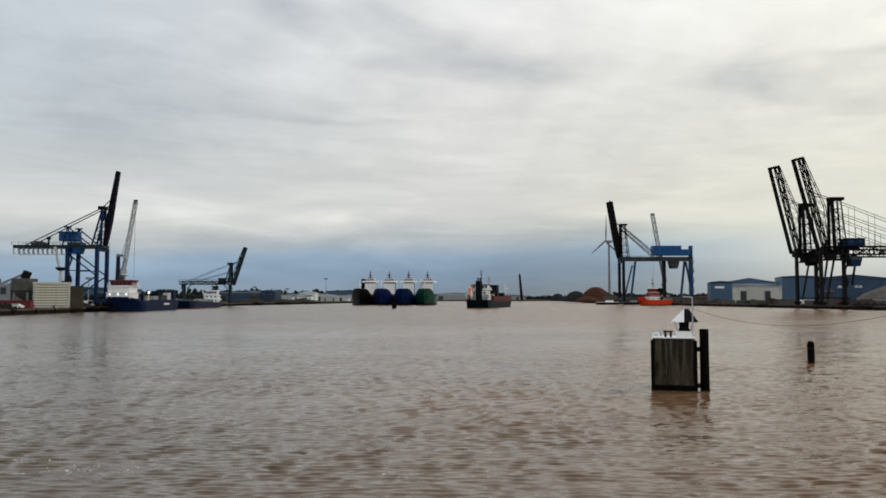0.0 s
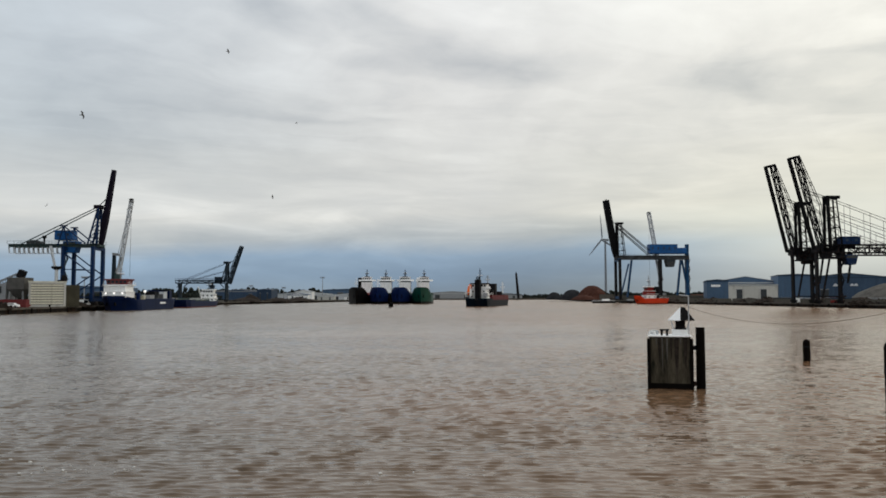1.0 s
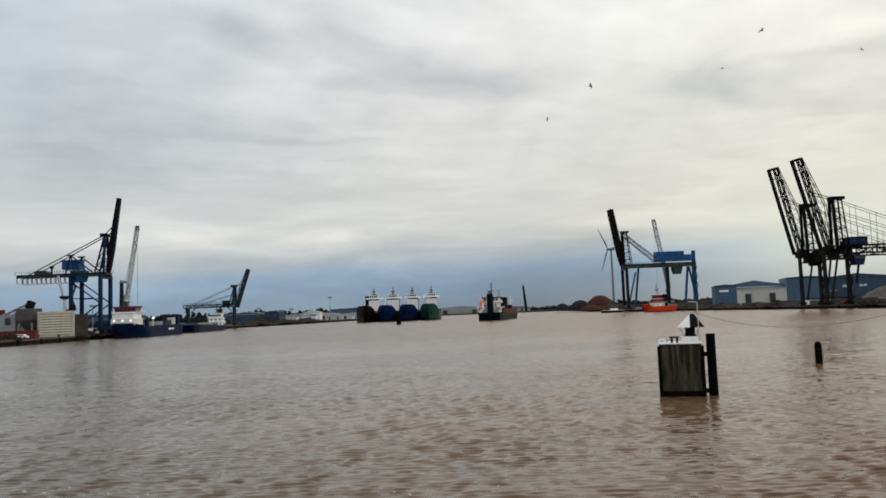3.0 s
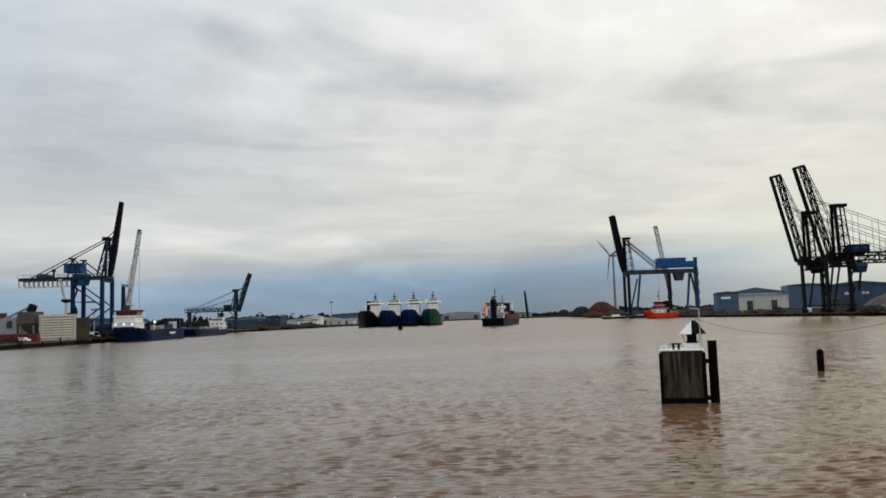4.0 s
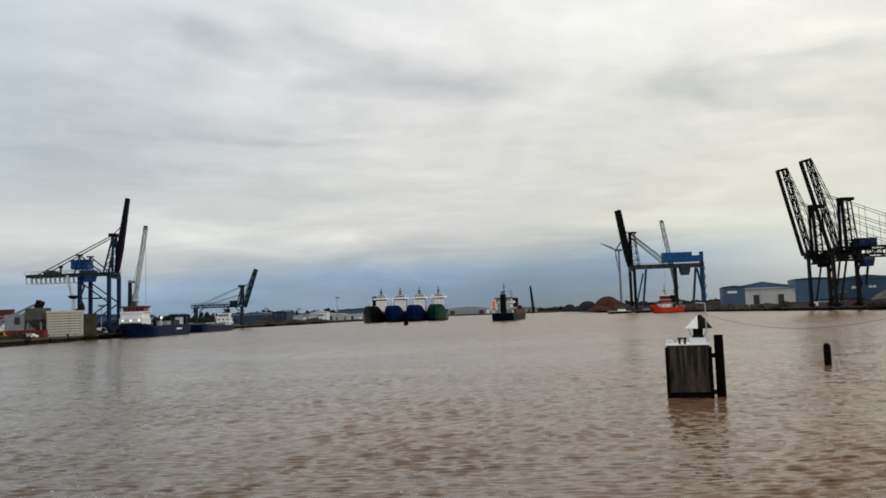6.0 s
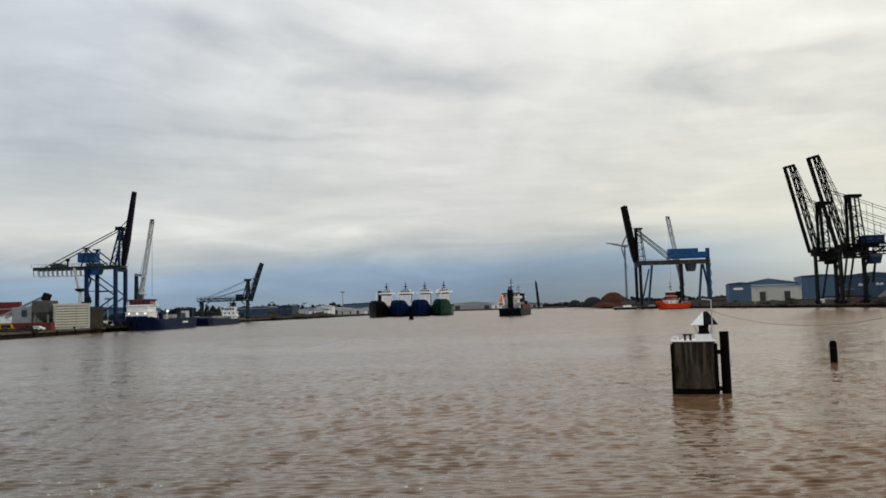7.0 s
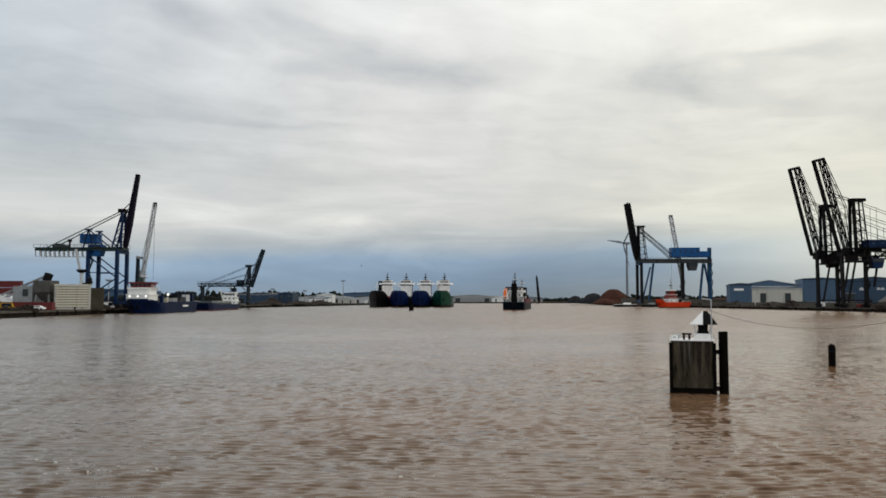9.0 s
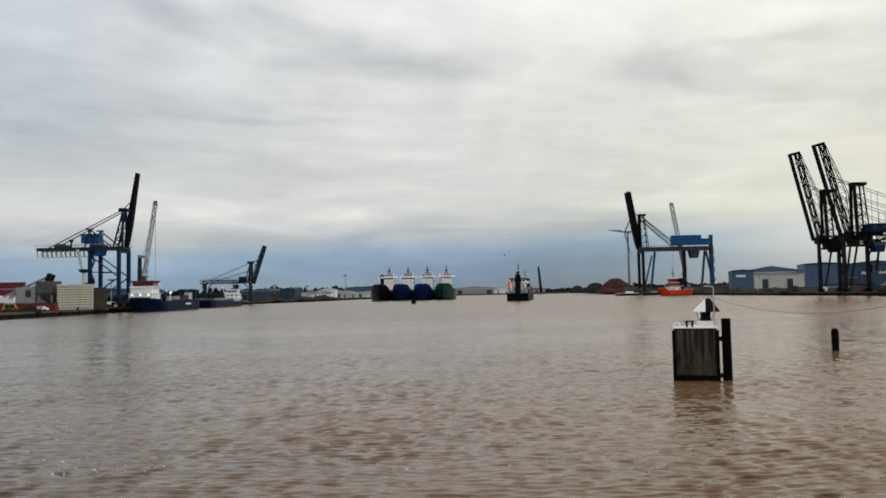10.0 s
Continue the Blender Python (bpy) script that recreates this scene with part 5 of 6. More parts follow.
def tug():
    t = thing("tug", pose(138.3, 505, 0, 0, 0, 112), "orange-red tug with white wheelhouse moored at the quay", "tug")
    build_hull(t, 25, 8.4, 2.6, 4.4, 2.6, M["orange"], M["hull_black"], rake=2, flare=0.4, boot=0.35, bulwark=0.9)
    build_house(t, "deckhouse", -4.0, 4.6, 5.4, 2.6, 1, 3.0, M["white"], True)
    bm = BM()
    box(bm, -2.4, 2.4, -2.5, 4.0, 5.6, 8.2)
    part("deckhouse", bm, M["red"], t, "red upper house", 0.1)
    bm = BM()
    box(bm, -2.6, 2.6, -2.8, 4.3, 8.2, 8.45)
    part("upper_deck", bm, M["white"], t)
    build_bridge(t, -1.0, 3.0, 4.2, 8.4, 2.4, 0, M["red"], M["white"])
    build_mast(t, 0.8, 11.2, 7.6, 0, M["grey"])
    bm = BM()
    for s in (-1, 1):
        beam(bm, (s * 0.9, 0.3, 11.0), (s * 0.35, 0.7, 16.4), 0.22)
    beam(bm, (-1.2, 0.7, 14.4), (1.2, 0.7, 14.4), 1.3, 0.25)
    part("mast_platform", bm, M["dark"], t)
    for s in (-1, 1):
        bm = BM()
        box(bm, s * 2.0 - 0.7, s * 2.0 + 0.7, -5.6, -2.8, 2.6, 11.2)
        part("funnel", bm, M["black"], t, "black funnel", 0.12)
    rails(t, 2.8, -5, 5.4, 5.6, M["white"])
    rails(t, 4.0, -11.5, -5, 3.4, M["white"])
    bm = BM()
    ring_skin(bm, [[(r * math.cos(a * math.pi / 6), 12.4 + 0.25 * z, 3.2 + r * math.sin(a * math.pi / 6)) for a in range(12)] for z, r in ((-1, 0.3), (0, 0.6), (1, 0.3))])
    part("bow_fender", bm, M["black"], t)
    bm = BM()
    box(bm, -1.6, 1.6, -8, -5.8, 2.6, 4.0)
    part("towing_winch", bm, M["grey"], t, "", 0.15)


tug()


def work_barge(x, y, L, rz, label, white):
    t = thing("work_barge", pose(x, y, 0, 0, 0, rz), label, "barge")
    bm = BM()
    ring_skin(bm, [[(-L / 2 + a, s * 2.5, z) for s in (-1, 1)] + [(L / 2 - a, s * 2.5, z) for s in (1, -1)] for z, a in ((-0.8, 1.4), (0.6, 0.4), (1.5, 0.0))])
    part("hull", bm, M["hull_black"], t)
    bm = BM()
    box(bm, -L / 2 + 0.2, L / 2 - 0.2, -2.4, 2.4, 1.5, 1.7)
    part("deck", bm, M["white"] if white else M["deck"], t)
    bm = BM()
    box(bm, -L * 0.05, L * 0.25, -1.7, 1.7, 1.7, 2.9)
    part("cabin", bm, M["white"] if white else M["grey"], t, "", 0.15)


work_barge(120, 562, 17, 4, "low dark barge with a white deck", True)
work_barge(136.5, 556, 14, 2, "low dark work barge alongside the quay", False)

# ---- buildings and yards ----


def slatted_house():
    t = thing("louvred_house", pose(-132.0, 259.3, LAND, 0, 0, 26), "beige quay house with horizontal cream louvres", "building")
    bm = BM()
    box(bm, -5.5, 5.5, 0, 11, 0, 8.2)
    part("wall", bm, M["beige"], t)
    bm = BM()
    box(bm, -5.8, 5.8, -0.3, 11.3, 8.2, 8.6)
    part("roof", bm, M["cream"], t, "", 0.08)
    bm = BM()
    box(bm, -4.9, 4.9, -0.07, 0.07, -0.36, 0.36)
    bmesh.ops.rotate(bm, verts=bm.verts, matrix=Matrix.Rotation(radians(-28), 3, "X"))
    me = mesh_of(bm, "louvre", M["cream"])
    # added dark sheet paints in the shade of the recesses between louvres
    back = BM()
    box(back, -4.9, 4.9, -0.06, 0.02, 0.65, 7.7)
    part("louvre_shade", back, M["door"], t, "dark sheet standing in for the shade behind the louvres")
    for k in range(8):
        again("louvre", me, t, pose(0, -0.28, 1.15 + k * 0.87))
    for x0, x1, z0, z1 in ((-5.6, -4.9, 0, 8.2), (4.9, 5.6, 0, 8.2), (-4.9, 4.9, 0, 0.65), (-4.9, 4.9, 7.7, 8.2)):
        bm = BM()
        box(bm, x0, x1, -0.5, -0.02, z0, z1)
        part("frame", bm, M["panel"], t, "pale grey frame", 0.05)
    bm = BM()
    box(bm, 5.5, 9.8, 1.0, 9, 0, 7.4)
    part("annex", bm, M["olive"], t, "dark olive-brown clad annex")


slatted_house()


def gable_shed(name, m, w, d, h, rise, wall_mat, roof_mat, label, doors=(), door_mat="door", ribs=0):
    t = thing(name, m, label, "building")
    bm = BM()
    ring_skin(bm, [[(-w / 2, y, 0), (w / 2, y, 0), (w / 2, y, h), (0, y, h + rise), (-w / 2, y, h)] for y in (0, d)])
    part("wall", bm, wall_mat, t)
    for s in (-1, 1):
        bm = BM()
        a, b = Vector((s * (w / 2 + 0.5), 0, h - rise * 0.5 / (w / 2))), Vector((0, 0, h + rise))
        up_ = Vector((0, 0, 0.35))
        ring_skin(bm, [[a + Vector((0, y, 0.05)), b + Vector((0, y, 0.05)), b + Vector((0, y, 0)) + up_, a + Vector((0, y, 0)) + up_] for y in (-0.5, d + 0.5)])
        part("roof", bm, roof_mat, t)
    for x0, x1, z1 in doors:
        bm = BM()
        box(bm, x0, x1, -0.1, 0.15, 0, z1)
        part("door", bm, M[door_mat], t, "", 0.04)
        bm = BM()
        box(bm, x0 - 0.3, x1 + 0.3, -0.22, 0.1, z1, z1 + 0.3)
        part("door_lintel", bm, M["grey"], t)
    bm = BM()
    box(bm, -w / 2 - 0.2, w / 2 + 0.2, -0.16, 0.05, h - 0.55, h + 0.1)
    part("fascia", bm, roof_mat, t)
    if ribs:
        bm = BM()
        box(bm, -0.09, 0.09, -0.07, 0.0, 0, h)
        me = mesh_of(bm, "rib", wall_mat)
        for k in range(ribs + 1):
            again("rib", me, t, pose(-w / 2 + w * k / ribs, -0.003, 0))
    return t


# the big shed: low pale hall between a small and a large blue hall
FACE = -17
blue_small = gable_shed("warehouse", pose(182.3, 503.1, LAND, 0, 0, FACE), 13.2, 60, 13.4, 0.6, M["clad"], M["clad_dark"], "blue sheet-clad warehouse with a low roof", (), ribs=7)
bm = BM()
box(bm, -4.0, 1.8, -0.15, 0.0, 9.4, 10.8)
part("sign", bm, M["white"], blue_small, "white unreadable sign bar")
gable_shed("warehouse", pose(203.0, 496.8, LAND, 0, 0, FACE), 29.6, 20, 10.6, 0.4, M["panel"], M["roof"], "pale panelled warehouse with a dark sliding door", ((-10, -6.4, 7.6), (4.6, 8.2, 7.6)), ribs=5)
gable_shed("warehouse", pose(208.4, 522.3, LAND, 0, 0, FACE), 46, 40, 12.6, 4.0, M["clad"], M["roof"], "long blue hall with a pale low-pitched roof", ())
gable_shed("warehouse", pose(228.1, 489.1, LAND, 0, 0, FACE), 22, 40, 16.6, 0.6, M["clad"], M["clad_dark"], "blue sheet-clad warehouse beside the cranes", (), ribs=10)
blue_large = gable_shed("warehouse", pose(263.4, 494.9, LAND, 0, 0, FACE), 47, 50, 15.4, 2.6, M["clad_shade"], M["clad_dark"], "long slate-blue hall set back behind the cranes", ((-16, -11, 7.5), (12, 18, 7.5)), ribs=18)
for x0, x1, z0, z1 in ((-8.4, -2.6, 9.6, 11.4), (1.6, 6.2, 9.8, 11.4)):
    for dx in (0.0, 0.5):
        bm = BM()
        tri = [(x0 + (x1 - x0) * (0.5 + 0.5 * math.cos(a * math.pi / 8)) * 0.48 + dx * (x1 - x0), z0 + (z1 - z0) * math.sin(a * math.pi / 8)) for a in range(9)]
        ring_skin(bm, [[(x, y, z) for x, z in tri] for y in (-0.2, -0.02)])
        part("sign", bm, M["pale"], blue_large, "pale half-round sign plate")


def heap(x, y, r, h, m, label, seed, stretch=1.0):
    rnd = random.Random(seed)
    bm = BM()
    n, rows_ = 36, 9
    rings = []
    for k in range(rows_ + 1):
        f = k / rows_
        z = h * math.sin(f * math.pi / 2) ** 1.1
        rr = r * (1 - f) + 0.10 * r * math.sin(math.pi * f) + 0.03 * r
        rings.append([(math.cos(2 * math.pi * i / n) * rr * stretch * (1 + rnd.uniform(-0.05, 0.05)), math.sin(2 * math.pi * i / n) * rr * (1 + rnd.uniform(-0.05, 0.05)), z + rnd.uniform(-0.02, 0.02) * h) for i in range(n)])
    ring_skin(bm, rings)
    ob = new("mound", mesh_of(bm, "mound", m))
    ob.location = (x, y, LAND - 0.1)
    tagged(ob, label, "mound")


heap(151, 760, 14.5, 13.8, M["ore"], "large rust-brown ore heap on the quay", 1, 1.1)
heap(134, 775, 10.5, 10.0, M["coal"], "dark coal heap beside the ore", 2, 1.2)
heap(118, 790, 8, 7.5, M["coal"], "low black coal heap on the yard", 3, 1.1)
heap(138, 735, 9, 4.5, M["ore"], "low brown ore heap before the large one", 4, 1.3)
heap(243, 396, 24, 11.0, M["gravel"], "grey gravel heap beside the cranes", 5, 1.3)
heap(219, 640, 16, 5.0, M["ore"], "flat red-brown heap behind the crane", 6, 1.8)
heap(238, 600, 14, 6.0, M["ore"], "red-brown heap beside the warehouse", 7, 1.5)


def build_turbine():
    t = thing("wind_turbine", pose(325, 1500, LAND, 0, 0, 0), "tall grey three-bladed wind turbine in the distance", "wind turbine")
    bm = BM()
    tube(bm, (0, 0, 0), (0, 0, 112), 2.6, 16, 1.6)
    part("tower", bm, M["steel_sky"], t)
    bm = BM()
    box(bm, -2.2, 2.2, -6, 7, 111, 115.5)
    nacelle = part("nacelle", bm, M["steel_sky"], t, "", 0.6)
    rotor = new("rotor")
    rotor.parent = t
    bm = BM()
    ring_skin(bm, [[(r * math.cos(a * math.pi / 8), y, r * math.sin(a * math.pi / 8)) for a in range(16)] for y, r in ((-3.2, 0.3), (-2.6, 1.2), (-1.0, 2.0), (1.0, 2.0))])
    hub = new("hub", mesh_of(bm, "hub", M["steel_sky"]))
    hub.parent = rotor
    for k in range(3):
        bm = BM()
        ring_skin(bm, [[(z * 0 + c * w, c2, z) for c, c2 in ((-0.3, 0), (0, d), (0.7, 0), (0, -d))] for z, w, d in ((1, 1.6, 0.9), (6, 3.6, 0.7), (14, 4.2, 0.5), (34, 2.6, 0.3), (48, 1.4, 0.15), (51, 0.4, 0.05))])
        bmesh.ops.rotate(bm, verts=bm.verts, matrix=Matrix.Rotation(2 * math.pi * k / 3, 3, "Y"))
        bl = new("blade", mesh_of(bm, "blade", M["steel_sky"]))
        bl.parent = rotor
    rotor.location = (0, -8, 113.5)
    return t, rotor


turbine, rotor = build_turbine()
turbine.rotation_euler = (0, 0, radians(-63))

# far shore


def far_hall(x, y, w, d, h, rise, wall, roof, label, rz=0):
    gable_shed("hall", pose(x, y, LAND, 0, 0, rz), w, d, h, rise, M[wall], M[roof], label, ((-w * 0.3, -w * 0.22, h * 0.7), (w * 0.2, w * 0.28, h * 0.7)), ribs=int(w / 6))


far_hall(-198, 760, 46, 40, 8.5, 1.5, "clad_shade", "grey", "low slate-blue storage hall on the far quay")
far_hall(-170, 745, 14, 30, 9.5, 1.0, "clad_dark", "clad_dark", "dark blue-grey hall on the far quay")
far_hall(-160, 900, 60, 40, 6.0, 2.5, "roof", "roof", "long pale hall on the far shore")
far_hall(-152, 860, 18, 20, 8.6, 1.8, "white", "pale", "white gabled hall on the far shore")
far_hall(-120, 1150, 110, 40, 13.0, 2.0, "clad", "clad_dark", "long low hall with a blue roof far off")
far_hall(-95, 800, 46, 24, 4.6, 1.6, "pale", "roof", "low pale shed with a light roof")
far_hall(20, 1190, 90, 40, 8, 3.0, "grey", "roof", "long pale greenish hall on the far shore")
far_hall(105, 1210, 50, 30, 6, 2.0, "grey", "clad_dark", "grey hall on the far shore")
far_hall(-30, 1220, 60, 30, 8, 3, "white", "pale", "white hall behind the moored coasters")
far_hall(-330, 700, 80, 40, 11, 2, "clad", "clad_dark", "long blue-grey storage hall inland")


def woods(x0, x1, y, h, seed, label):
    rnd = random.Random(seed)
    bm = BM()
    x = x0
    while x < x1:
        hh = h * rnd.uniform(0.6, 1.0)
        for k in range(30):
            r = hh * rnd.uniform(0.14, 0.28)
            c = Vector((x + rnd.gauss(0, hh * 0.35), y + rnd.uniform(-12, 12), LAND + hh * (0.1 + 0.85 * rnd.random() ** 1.5)))
            ring_skin(bm, [[c + Vector((rr * r * math.cos(a * 1.257 + z), rr * r * math.sin(a * 1.257 + z), z * r)) for a in range(5)] for z, rr in ((-0.9, 0.35), (-0.2, 1.0), (0.5, 0.75), (0.95, 0.2))])
        x += hh * rnd.uniform(0.5, 0.9)
    tagged(new("woods", mesh_of(bm, "woods", M["leaf"])), label, "trees", kind="stuff")


woods(-700, -60, 1330, 17, 1, "dark leafless tree belt on the far shore")
woods(-60, 480, 1420, 8, 2, "low dark trees beyond the basin")
woods(-460, -200, 690, 7, 3, "brown scrub and trees behind the quay")
woods(200, 800, 1100, 11, 4, "dark trees behind the warehouses")


def light_mast(x, y, h, n):
    t = thing("light_mast", pose(x, y, LAND), "tall thin floodlight mast on the yard", "light mast", "yard floodlight masts")
    bm = BM()
    tube(bm, (0, 0, 0), (0, 0, h), 0.45, 8, 0.25)
    part("pole", bm, M["grey"], t)
    bm = BM()
    beam(bm, (-1.8, 0, h), (1.8, 0, h), 0.6, 0.5)
    part("head_frame", bm, M["dark"], t)
    for k in range(n):
        bm = BM()
        box(bm, -1.8 + k * 1.2 - 0.4, -1.8 + k * 1.2 + 0.4, -0.6, 0.1, h + 0.3, h + 1.1)
        part("floodlight", bm, M["grey"], t)


for x, y, h in ((-118, 775, 22), (-196, 800, 14), (-160, 790, 12), (-240, 520, 16), (-70, 1120, 24)):
    light_mast(x, y, h, 4)
t = thing("leaning_pole", pose(117, 1140, LAND, 0, -5, 0), "dark tapering pole on the far quay", "pole")
bm = BM()
tube(bm, (0, 0, 0), (0, 0, 37), 2.2, 10, 1.5)
part("shaft", bm, M["dark"], t)
bm = BM()
tube(bm, (0, 0, 37), (0, 0, 40), 1.0, 10, 0.4)
part("top", bm, M["dark"], t)

far_hall(-62, 1130, 40, 26, 7, 2.0, "pale", "pale", "pale shed beyond the moored coasters")
far_hall(62, 1178, 26, 20, 6.0, 2.5, "white", "roof", "small white gabled shed on the far quay")
far_hall(86, 1168, 18, 16, 9.0, 1.0, "grey", "clad_dark", "grey block on the far quay")
far_hall(-142, 770, 20, 16, 5.0, 1.6, "white", "clad", "white shed with a blue roof")
far_hall(-110, 745, 16, 12, 3.6, 1.0, "panel", "roof", "low pale hut on the far quay")
far_hall(-84, 735, 14, 12, 3.2, 0.8, "white", "pale", "low white hut near the coasters")

# left yard: hopper, conveyor, containers, tent, vehicles


def container(x, y, rz, m, label, z=LAND):
    t = thing("container", pose(x, y, z, 0, 0, rz), label, "container", "yard containers")
    bm = BM()
    box(bm, -6, 6, -1.2, 1.2, 0.05, 2.55)
    part("body", bm, m, t, "", 0.03)
    bm = BM()
    box(bm, -0.1, 0.1, -0.06, 0.0, 0.2, 2.4)
    me = mesh_of(bm, "corrugation", m)
    for k in range(14):
        again("corrugation", me, t, pose(-5.6 + k * 0.86, -1.2, 0))
    for s in (-1, 1):
        bm = BM()
        box(bm, s * 6 - 0.08, s * 6 + 0.08, -1.25, 1.25, 0, 2.62)
        part("end_frame", bm, m, t)


container(-136.2, 243, 6, M["maroon"], "maroon steel container on the quay")
container(-145, 247, 0, M["maroon"], "dark red container beside the hopper")
container(-174, 290, 10, M["maroon"], "dark red container stacked on the yard", LAND + 7.9)
for z in (0, 2.62, 5.25):
    container(-174, 290, 10, M["white" if z < 5 else "maroon"], "stacked yard container below others", LAND + z)


for cx, cy, crz, cm, lab in ((183, 372, 12, "grey", "grey steel container below the lattice crane"), (190, 366, -8, "clad_dark", "dark blue container below the lattice crane"), (196, 392, 5, "maroon", "maroon container beside the gravel"),
                             (205, 362, -15, "grey", "grey container on the crane yard"), (186, 420, -17, "door", "dark container before the warehouse"), (216, 470, -17, "grey", "grey container before the blue warehouse"),
                             (172, 600, -12, "maroon", "maroon container behind the bulk walls"), (200, 612, -10, "red", "red container behind the bridge crane"), (-138, 345, 85, "clad", "blue container beside the quay crane"),
                             (-140, 395, 80, "grey", "grey container on the long quay"), (-141, 365, 86, "maroon", "maroon container on the long quay")):
    container(cx, cy, crz, M[cm], lab)


def hopper():
    t = thing("loading_hopper", pose(-146, 268, LAND), "grey loading hopper with inclined conveyor", "hopper")
    for s in (-1, 1):
        for u in (-1, 1):
            bm = BM()
            beam(bm, (2.6 * s, 2.6 * u, 0), (2.2 * s, 2.2 * u, 5.2), 0.5)
            part("leg", bm, M["grey"], t)
    bm = BM()
    ring_skin(bm, [[(k * x, k * y, z) for x, y in ((-1, -1), (1, -1), (1, 1), (-1, 1))] for z, k in ((3, 1.0), (6, 3.0), (10, 3.0))])
    part("bin", bm, M["gravel"], t, "dull grey steel bin")
    bm = BM()
    beam(bm, (0, 0, 10), (1.0, 0, 12.5), 2.2, 2.2)
    part("chute", bm, M["dark"], t, "", 0.1)
    bm = BM()
    truss(bm, (-22, 0, 1.5), (1, 0, 11.5), 1.6, 1.4, 14, 0.16)
    part("conveyor", bm, M["grey"], t)
    bm = BM()
    box(bm, -11, -4, -1.5, 4.5, 0, 8.0)
    part("silo_house", bm, M["grey"], t, "grey clad silo house", 0.1)
    bm = BM()
    box(bm, -7.4, -5.6, -1.7, -1.4, 4.6, 7.0)
    part("hatch", bm, M["door"], t)


hopper()


def column_crane():
    t = thing("column_crane", pose(-136.5, 274, LAND), "white column with a flat head behind the louvred house", "crane")
    bm = BM()
    tube(bm, (0, 0, 0), (0, 0, 13.0), 0.7, 12, 0.55)
    part("column", bm, M["pale"], t)
    bm = BM()
    ring_skin(bm, [[(r * math.cos(a * math.pi / 8), r * 0.8 * math.sin(a * math.pi / 8), z) for a in range(16)] for z, r in ((13.0, 0.9), (13.6, 1.8), (14.2, 1.8))])
    part("head", bm, M["dark"], t)
    bm = BM()
    truss(bm, (-0.6, 0, 14), (-2.4, 0, 21.5), 0.6, 0.5, 7, 0.09)
    part("jib", bm, M["pale"], t)
    bm = BM()
    box(bm, 2.2, 3.6, -0.8, 0.8, 8.6, 11.0)
    part("cab", bm, M["dark"], t, "", 0.1)
    bm = BM()
    beam(bm, (0, 0, 9), (2.4, 0, 9.2), 0.5)
    part("bracket", bm, M["dark"], t)


column_crane()


def tent(x, y, rz, w, d, h, label):
    t = thing("storage_tent", pose(x, y, LAND, 0, 0, rz), label, "tent")
    bm = BM()
    ring_skin(bm, [[(-w / 2, yy, 0), (w / 2, yy, 0), (w / 2, yy, h * 0.45), (w * 0.3, yy, h * 0.8), (0, yy, h), (-w * 0.3, yy, h * 0.8), (-w / 2, yy, h * 0.45)] for yy in (0, d)])
    part("canvas", bm, M["white"], t, "white canvas skin")
    bm = BM()
    box(bm, -w * 0.18, w * 0.18, -0.1, 0.1, 0, h * 0.55)
    part("door", bm, M["grey"], t)


tent(-163, 266, 8, 12, 16, 5.2, "white storage tent on the yard")
tent(-132, 316, 6, 10, 14, 4.5, "small white tent beside the crane rails")


def vehicle(x, y, rz, body, label, van=False):
    t = thing("van" if van else "car", pose(x, y, LAND, 0, 0, rz), label, "van" if van else "car")
    L, H = (5.2, 2.3) if van else (4.3, 1.45)
    bm = BM()
    pts = [(-L / 2, 0.35), (L / 2, 0.35), (L / 2, 0.9), (L * 0.32, 1.0), (L * 0.2, H), (-L * 0.42, H), (-L / 2, 1.0)]
    ring_skin(bm, [[(px, yy, pz) for px, pz in pts] for yy in (-0.88, 0.88)])
    part("body", bm, body, t, "", 0.06)
    for sx in (-1, 1):
        for sy in (-1, 1):
            bm = BM()
            tube(bm, (sx * L * 0.3, sy * 0.9, 0.33), (sx * L * 0.3, sy * 0.65, 0.33), 0.33, 12)
            part("wheel", bm, M["black"], t)
    for s in (-1, 1):
        bm = BM()
        box(bm, -L * 0.36, L * 0.2, s * 0.9 - 0.02, s * 0.9 + 0.02, 1.05, H - 0.15)
        part("side_window", bm, M["glass"], t)


vehicle(-143, 241, 8, M["yellow"], "yellow van parked on the quay", True)
vehicle(-131, 236, 10, M["white"], "white car parked on the quay")
vehicle(-133, 246, 5, M["red"], "red car parked on the quay")
vehicle(-129.5, 281, 85, M["white"], "white van below the blue crane", True)
vehicle(-130, 330, 85, M["white"], "white van beside the moored ship", True)
vehicle(172, 370, 85, M["white"], "white van below the lattice crane", True)
vehicle(178, 345, 20, M["red"], "red car parked under the bridge crane")
vehicle(176, 380, 20, M["pale"], "pale car parked at the crane legs")

# ---- quay clutter ----


def bulk_wall(x, y, rz, length, h, label):
    t = thing("bulk_bay_wall", pose(x, y, LAND, 0, 0, rz), label, "wall", "bulk bay walls")
    bm = BM()
    box(bm, -0.98, 0.98, -0.5, 0.5, 0.0, 0.97)
    me = mesh_of(bm, "block", M["concrete"])
    for row in range(int(h)):
        for k in range(int(length / 2)):
            again("block", me, t, pose(-length / 2 + 1 + k * 2 + (row % 2) * 0.5, 0, row))
    bm = BM()
    box(bm, -length / 2, length / 2 + 0.5, 0.5, 0.7, 0, int(h) - 0.3)
    part("backing", bm, M["concrete"], t)


